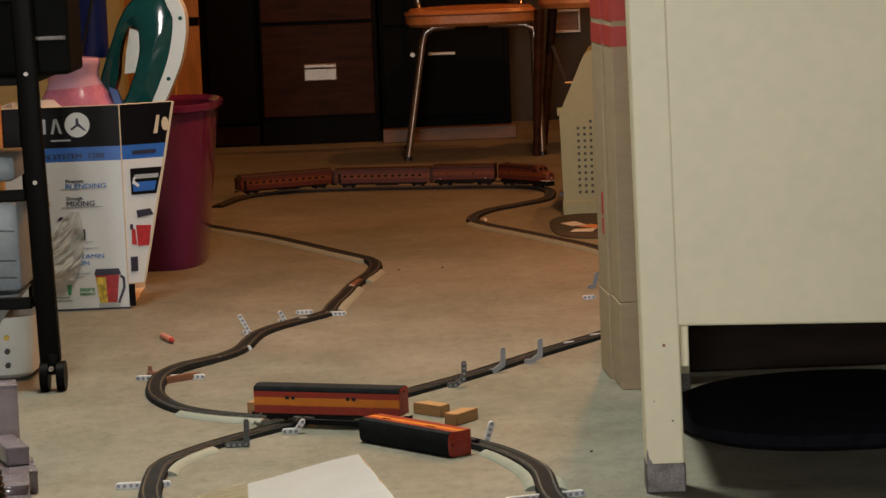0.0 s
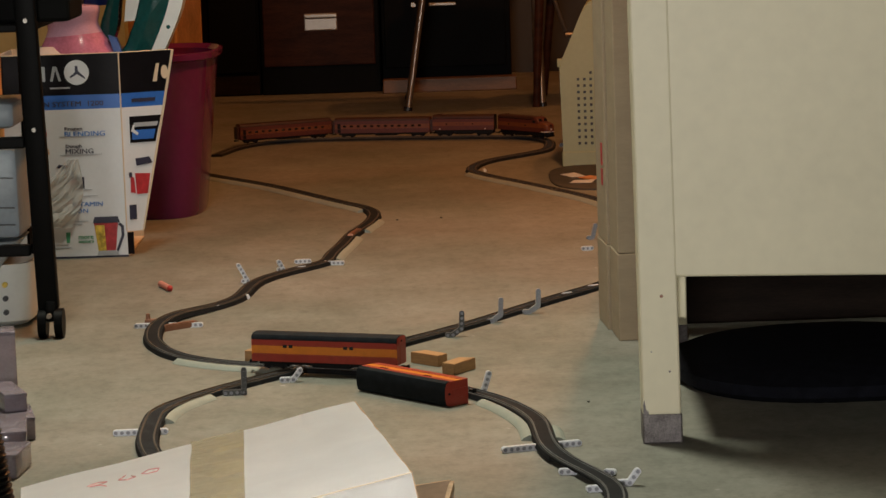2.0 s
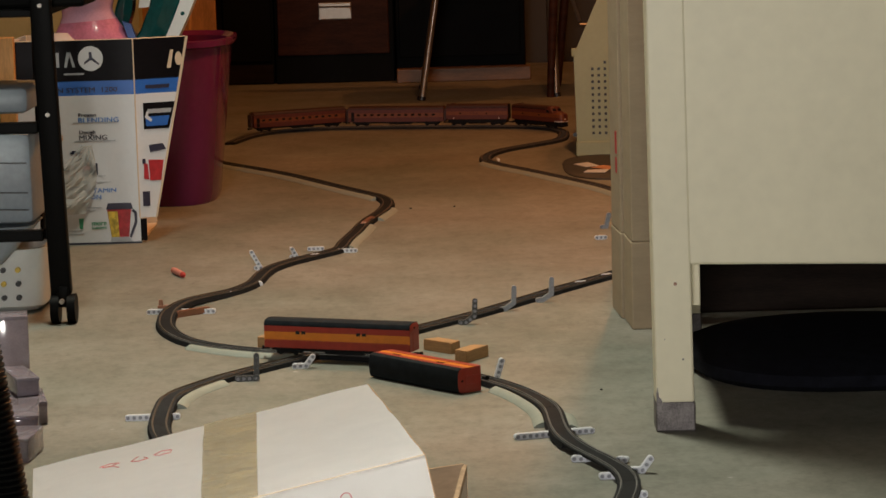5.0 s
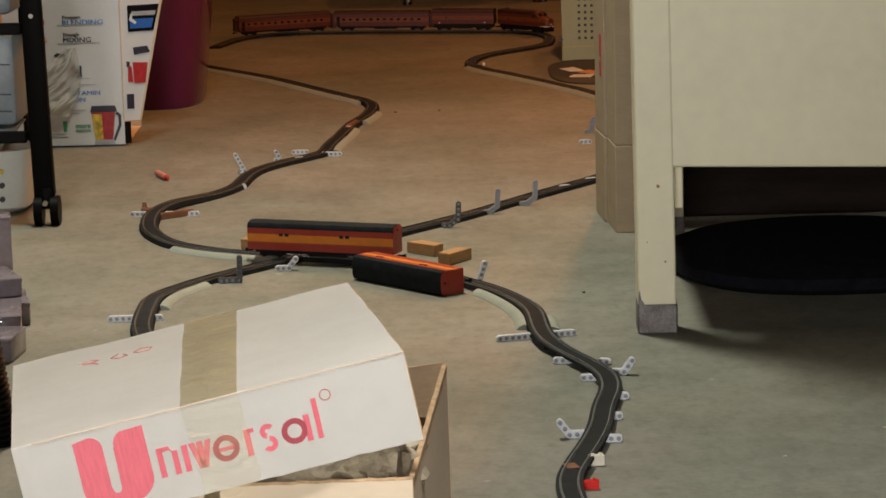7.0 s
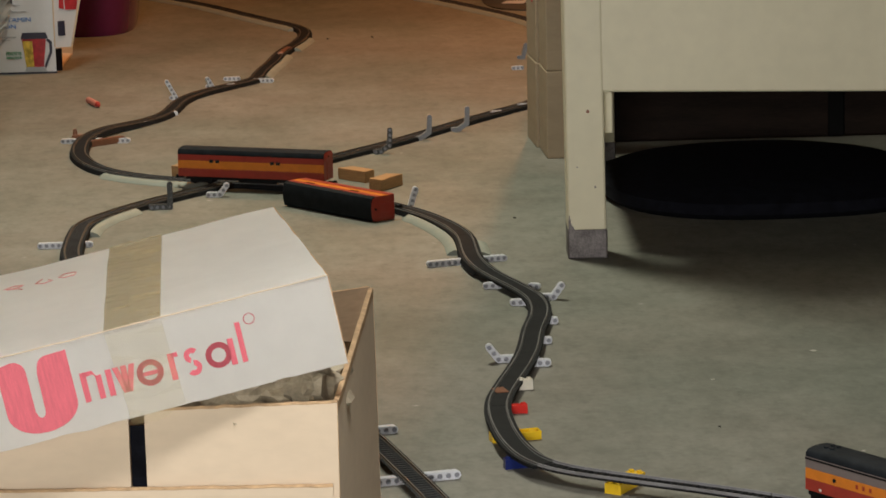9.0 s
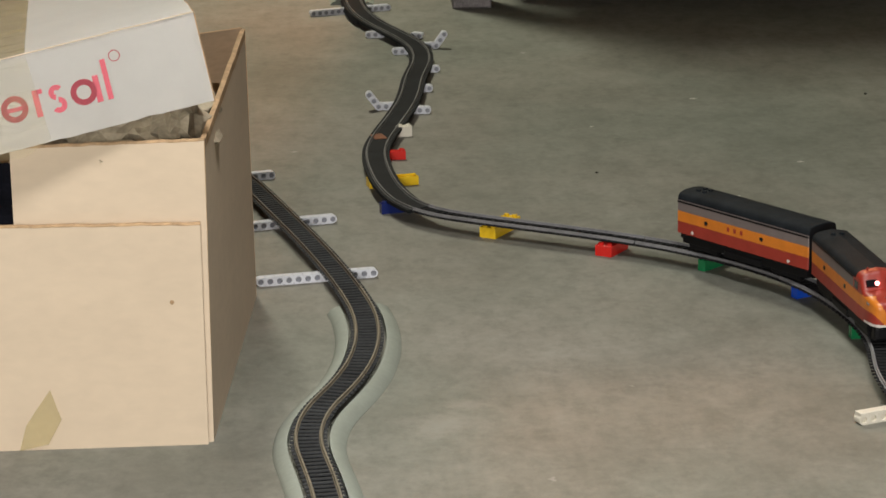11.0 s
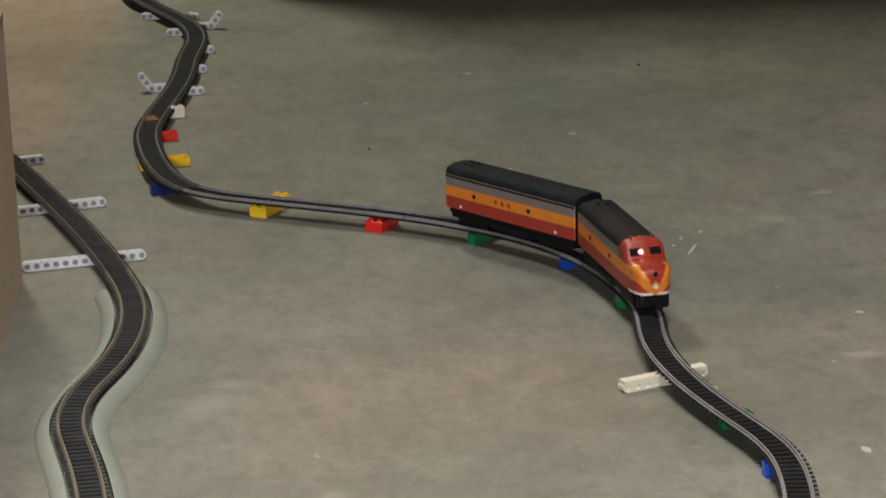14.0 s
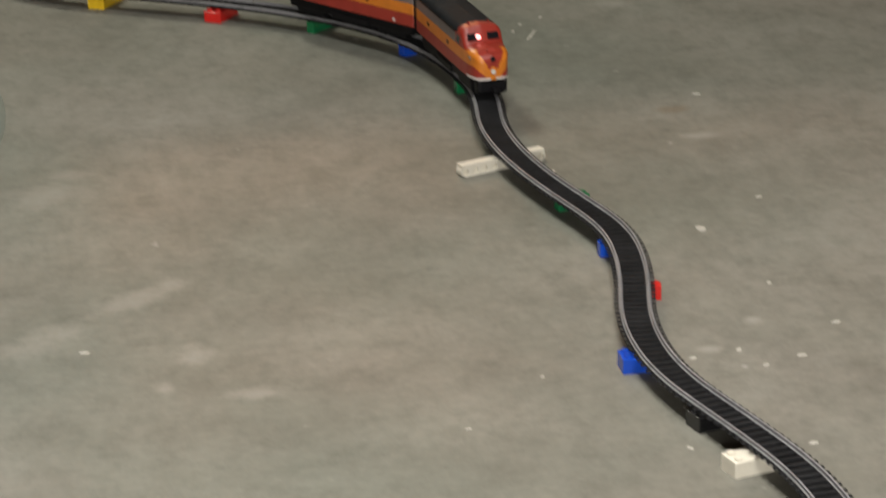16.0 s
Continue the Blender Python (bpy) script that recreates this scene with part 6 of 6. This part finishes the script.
skirt = rounded([(0.004, 0.0), (0.016, 0.040), (0.030, 0.092), (0.036, 0.146), (0.032, 0.190), (0.012, 0.216), (0.034, 0.222), (0.054, 0.198), (0.062, 0.156), (0.058, 0.100), (0.044, 0.050), (0.024, 0.0)], 3)
part("skirt", prism(skirt, 0.066, Matrix.Translation((0.0006, -0.003, 0)), bevel=0.003), M["white"], iron, "white heat skirt", smooth=True)
part("handle_liner", prism([(-0.050, 0.062), (-0.030, 0.066), (-0.024, 0.105), (-0.029, 0.146), (-0.046, 0.150), (-0.050, 0.105)], 0.05, Matrix.Translation((0, 0.004, 0))), M["white"], iron)
for x, z in ((0.050, 0.178), (0.036, 0.060)):
    part("screw", rod((x, -0.004, z), (x, -0.001, z), 0.004, 12), M["teal"], iron)
bottle = thing("pink_bottle", pose(-0.722, 5.46, 0.366, 0, -4, 0) @ Matrix.Diagonal((1.28, 1.2, 1.12, 1)), "translucent pink plastic bottle in the open carton", "bottle")
part("body", loft([[(x, y, z) for x, y, _ in oval(r, r * 0.8, 0, 32)] for r, z in ((0.058, 0.0), (0.063, 0.010), (0.058, 0.022), (0.049, 0.036), (0.043, 0.047))]), M["pinkclear"], bottle, smooth=True)
part("flared_rim", loft([[(x, y, z + 0.10 * -x * (z > 0.06)) for x, y, _ in oval(r, r * 0.8, 0, 32)] for r, z in ((0.0432, 0.047), (0.039, 0.058), (0.0385, 0.070), (0.042, 0.084), (0.0435, 0.093), (0.041, 0.097), (0.020, 0.099))]), M["pinkpale"], bottle, "pale lilac-pink flared rim", smooth=True)
solid("white_bag", loft([oval(0.035, 0.05, 0.0, 20), oval(0.040, 0.055, 0.012, 20), oval(0.020, 0.03, 0.026, 20)]), M["bag"], pose(-0.775, 5.44, 0.372), "crumpled clear bag at the carton rim", "plastic bag", smooth=True)
solid("blue_package", prism([(0, 0), (0.016, -0.004), (0.004, 0.034), (-0.012, 0.040)], 0.02), M["blueplastic"], pose(-0.645, 5.43, 0.376), "bright blue plastic package edge in the carton", "package")
solid("blue_canister", rod((0, 0, 0), (0, 0, 0.16), 0.035, 24), M["lnavy"], pose(-0.700, 5.54, 0.47), "dark blue canister standing in the carton", "canister", smooth=True)
for k in range(3):
    pts = [(0.03 * k * (1 - u) + 0.018 * math.sin(u * 5 + k), 0.01 * k, 0.36 * (1 - u)) for u in [q / 14 for q in range(15)]]
    solid("power_cord", tube(pts, 0.003, 8), M["cord"], pose(-0.700, 5.50, 0.40), "black power cord hanging down", "cord", "power cords", smooth=True)
solid("wood_plank", block((0.03, 0.02, 0.40), (0, 0, 0), 0.002), M["orangewood"], pose(-0.862, 5.30, 0), "pale upright wooden batten", "plank")

# oval purple waste bin
rings = [oval(0.078, 0.155, 0.004, 48, 2.6), oval(0.086, 0.165, 0.0, 48, 2.6), oval(0.090, 0.170, 0.010, 48, 2.6), oval(0.124, 0.205, 0.330, 48, 2.6), oval(0.134, 0.215, 0.334, 48, 2.6), oval(0.135, 0.216, 0.346, 48, 2.6),
         oval(0.128, 0.209, 0.348, 48, 2.6), oval(0.118, 0.199, 0.338, 48, 2.6), oval(0.084, 0.160, 0.012, 48, 2.6)]
bin_ = thing("waste_bin", pose(-0.624, 6.06, 0), "oval purple plastic waste bin beside the carton", "waste bin")
part("body", loft(rings[:4], caps=False), M["purple"], bin_, smooth=True)
part("inside", loft(rings[7:] + [rings[0]], caps=False), M["purple"], bin_, smooth=True)
part("bottom", loft([oval(0.083, 0.160, 0.010, 48, 2.6), oval(0.083, 0.160, 0.014, 48, 2.6)]), M["purple"], bin_)
part("rim", loft([rings[3]] + rings[4:8], caps=False), M["purple"], bin_, smooth=True)

# near left edge: ribbed hose and small clear cases
hose = bmesh.new()
rings = []
for k in range(150):
    z = 0.0 + k * 0.0022
    r = 0.030 + 0.0030 * math.sin(k * 2 * math.pi / 3 + 0.4)
    rings.append([(x - 0.045 * (z / 0.33), y, z) for x, y, _ in oval(r, r, 0, 28)])
hose.free()
solid("ribbed_hose", loft(rings), M["cartblack"], pose(-0.512, 2.93, 0), "black ribbed plastic hose standing on end", "hose", smooth=True)
for x, y, turn, size, z in ((-0.592, 3.62, 12, (0.045, 0.10, 0.030), 0.0), (-0.580, 3.50, 8, (0.040, 0.12, 0.038), 0.0), (-0.606, 3.66, 20, (0.030, 0.10, 0.024), 0.0305), (-0.640, 3.80, 10, (0.05, 0.05, 0.11), 0.0), (-0.566, 3.38, -5, (0.04, 0.08, 0.03), 0.0)):
    own = thing("clear_case", pose(x, y, z, 0, 0, turn), "small clear lilac plastic case", "plastic case", "small plastic cases")
    part("tray", block(size, (0, 0, 0), 0.003), M["lilac"], own, smooth=True)
    part("lid", block((size[0] + 0.001, size[1] + 0.001, 0.006), (0, 0, size[2] - 0.0055), 0.002), M["lilac"], own, smooth=True)

# ---- far end ----
carrier = thing("pet_carrier", pose(0.2640, 6.672, 0, 0, 0, -5), "pale green-yellow plastic pet carrier with vent holes", "pet carrier")
outline = [(0.0, 0.0), (0.34, 0.0), (0.345, 0.238), (0.30, 0.30), (0.26, 0.386), (0.084, 0.392), (0.062, 0.386), (0.052, 0.366), (-0.004, 0.240), (0.000, 0.036)]
part("shell", prism(outline, 0.42, bevel=0.006), M["carrier"], carrier)
part("base_lip", block((0.345, 0.424, 0.036), (0.170, 0.210, 0.0), 0.003), M["carrier"], carrier)
part("seam_lip", block((0.352, 0.40, 0.008), (0.168, 0.225, 0.234), 0.003), M["carrier"], carrier)
hole = mesh_of("vent_hole", block((0.0062, 0.003, 0.0064), (0, 0, 0), 0.0008), M["cord"])
for i in range(16):
    for j in range(12):
        z, x = 0.052 + i * 0.0152, 0.040 + j * 0.0148
        if i > 10 and j < (i - 10) * 1.2:
            continue
        shared("vent_hole", hole, carrier, Matrix.Translation((x, -0.0008, z)))
part("latch", block((0.012, 0.010, 0.020), (-0.004, 0.03, 0.235), 0.002), M["carrier"], carrier)
part("hinge_pin", rod((-0.004, -0.004, 0.052), (-0.004, 0.006, 0.052), 0.005, 10), M["cord"], carrier)

chair = thing("chair", pose(0, -0.11, 0), "orange-brown vinyl chair with worn chrome tube legs", "chair")
part("seat", loft([oval(0.185, 0.19, 0.392, 40, 4, 0.085, 8.66), oval(0.197, 0.202, 0.402, 40, 4, 0.085, 8.66), oval(0.198, 0.203, 0.425, 40, 4, 0.085, 8.66), oval(0.185, 0.190, 0.440, 40, 4, 0.085, 8.66), oval(0.10, 0.11, 0.446, 40, 3, 0.085, 8.66)]), M["vinyl"], chair, smooth=True)
part("piping", tube([(x, y, z) for x, y, z in oval(0.199, 0.204, 0.428, 40, 4, 0.085, 8.66)] + [oval(0.199, 0.204, 0.428, 40, 4, 0.085, 8.66)[0]], 0.003, 6), M["copper"], chair)
for sx_, y0, y1 in ((-1, 8.49, 8.56), (1, 8.49, 8.56), (-1, 8.90, 8.82), (1, 8.90, 8.82)):
    c = 0.085
    out = 0.205 if sx_ < 0 else 0.196
    top = 0.150 if sx_ < 0 else 0.192
    pts = [(c + sx_ * out, y0, 0.0), (c + sx_ * top, y1, 0.34), (c + sx_ * (top - 0.012), y1, 0.375), (c + sx_ * (top - 0.035), y1, 0.388), (c + sx_ * 0.05, y1, 0.392)]
    lg = part("leg", tube(pts, 0.0105, 12), M["chrome"], chair, smooth=True)
    part("foot_tip", rod((c + sx_ * (out + 0.001), y0, 0.0), (c + sx_ * (out - 0.001), y0, 0.012), 0.013, 14), M["cord"], lg)
part("backrest", loft([oval(0.19, 0.022, 0.62, 32, 4, 0.085, 8.90), oval(0.195, 0.026, 0.66, 32, 4, 0.085, 8.90), oval(0.19, 0.022, 0.86, 32, 4, 0.085, 8.91)]), M["vinyl"], chair, smooth=True)
for sx_ in (-1, 1):
    part("back_post", tube([(0.085 + sx_ * 0.15, 8.82, 0.385), (0.085 + sx_ * 0.16, 8.90, 0.45), (0.085 + sx_ * 0.16, 8.905, 0.80)], 0.0105, 12), M["chrome"], chair, smooth=True)
stool = thing("stool", pose(0, 0, 0), "dark wooden stool with an orange-brown padded seat", "stool")
part("seat", loft([oval(0.17, 0.17, 0.43, 32, 4, 0.47, 8.62), oval(0.18, 0.18, 0.445, 32, 4, 0.47, 8.62), oval(0.175, 0.175, 0.475, 32, 4, 0.47, 8.62)]), M["vinyl"], stool, smooth=True)
for x, y in ((0.262, 8.365), (0.62, 8.48), (0.30, 8.78), (0.62, 8.78)):
    lg = bmesh.new()
    rod((x, y, 0), (x + (0.024 if y < 8.4 else 0.045 if x < 0.4 else -0.045), y + 0.02, 0.432), 0.011, 12, 0.015, bm=lg)
    part("leg", lg, M["walnut"], stool, smooth=True)
part("brace", rod((0.36, 8.49, 0.215), (0.325, 8.49, 0.32), 0.006, 8), M["chrome"], stool)
part("brace", rod((0.36, 8.49, 0.205), (0.60, 8.49, 0.205), 0.006, 8), M["chrome"], stool)


def cabinet(x0, x1, y, depth, high, mat, label, drawers=(), face=None):
    own = thing("file_cabinet", pose(0, 0, 0), label, "cabinet", "cabinets along the wall")
    part("body", block((x1 - x0, depth, high), ((x0 + x1) / 2, y + depth / 2, 0), 0.004), mat, own)
    for z0, z1 in drawers:
        part("drawer_front", block((x1 - x0 - 0.026, 0.018, z1 - z0), ((x0 + x1) / 2 - 0.003, y - 0.009, z0), 0.003), face or mat, own)
    return own


wood = cabinet(-0.597, -0.212, 9.15, 0.48, 0.74, M["blackmetal"], "dark file cabinet with walnut drawer fronts", ((0.092, 0.386), (0.398, 0.70)), M["walnut"])
for z in (0.206, 0.515):
    pull = part("pull", block((0.106, 0.012, 0.040), (-0.3995, 9.130, z), 0.003), M["handle"], wood, "brushed metal drawer pull")
    part("pull_lip", block((0.106, 0.018, 0.014), (-0.3995, 9.124, z + 0.041), 0.003), M["handle"], pull)
narrow = cabinet(-0.770, -0.602, 9.17, 0.45, 1.10, M["blackmetal"], "narrow black steel cabinet")
part("door", block((0.156, 0.016, 1.01), (-0.686, 9.161, 0.075), 0.003), M["blackmetal"], narrow)
part("kick_plate", block((0.160, 0.010, 0.060), (-0.686, 9.164, 0.004), 0.002), M["darkwood"], narrow)
blk = cabinet(-0.206, 0.212, 9.155, 0.46, 0.74, M["blackmetal"], "black steel cabinet standing on a wooden plinth", ((0.075, 0.36), (0.372, 0.70)))
part("pull", block((0.088, 0.014, 0.010), (-0.006, 9.128, 0.273), 0.002), M["handle"], blk)
part("lock", rod((-0.100, 9.120, 0.278), (-0.100, 9.140, 0.278), 0.008, 14), M["handle"], blk, smooth=True)
solid("plinth", block((0.43, 0.06, 0.044), (0.01, 9.09, 0), 0.003), M["brownwood"], pose(0, 0, 0), "brown wooden plinth board in front of the black cabinet", "board")
own = thing("wall_vent", pose(0.427, 9.797, 0.30), "small beige framed vent on the far wall", "vent")
for x, z, w, h in ((0, 0.0, 0.105, 0.010), (0, 0.072, 0.105, 0.010), (-0.0475, 0.010, 0.010, 0.062), (0.0475, 0.010, 0.010, 0.062)):
    part("frame", block((w, 0.012, h), (x, -0.010, z), 0.002), M["handle"], own)
part("backing", block((0.085, 0.004, 0.062), (0, -0.002, 0.010)), M["brownwood"], own)
crate = thing("wooden_crate", pose(-0.99, 8.55, 0), "orange pine crate with a dark iron strap", "crate")
for k in range(4):
    part("board", block((0.112, 0.020, 0.66), (-0.15 + 0.116 * k, 0, 0.16), 0.003), M["orangewood"], crate)
part("strap", block((0.47, 0.004, 0.026), (0.02, -0.0125, 0.42)), M["blackmetal"], crate)
part("base", block((0.47, 0.34, 0.16), (0.02, 0.17, 0), 0.004), M["blackmetal"], crate)
solid("broom_stick", rod((0, 0, 0), (0.002, 0.1, 1.1), 0.006, 10), M["orangewood"], pose(-0.672, 6.95, 0), "thin wooden stick standing behind the bin", "stick", smooth=True)
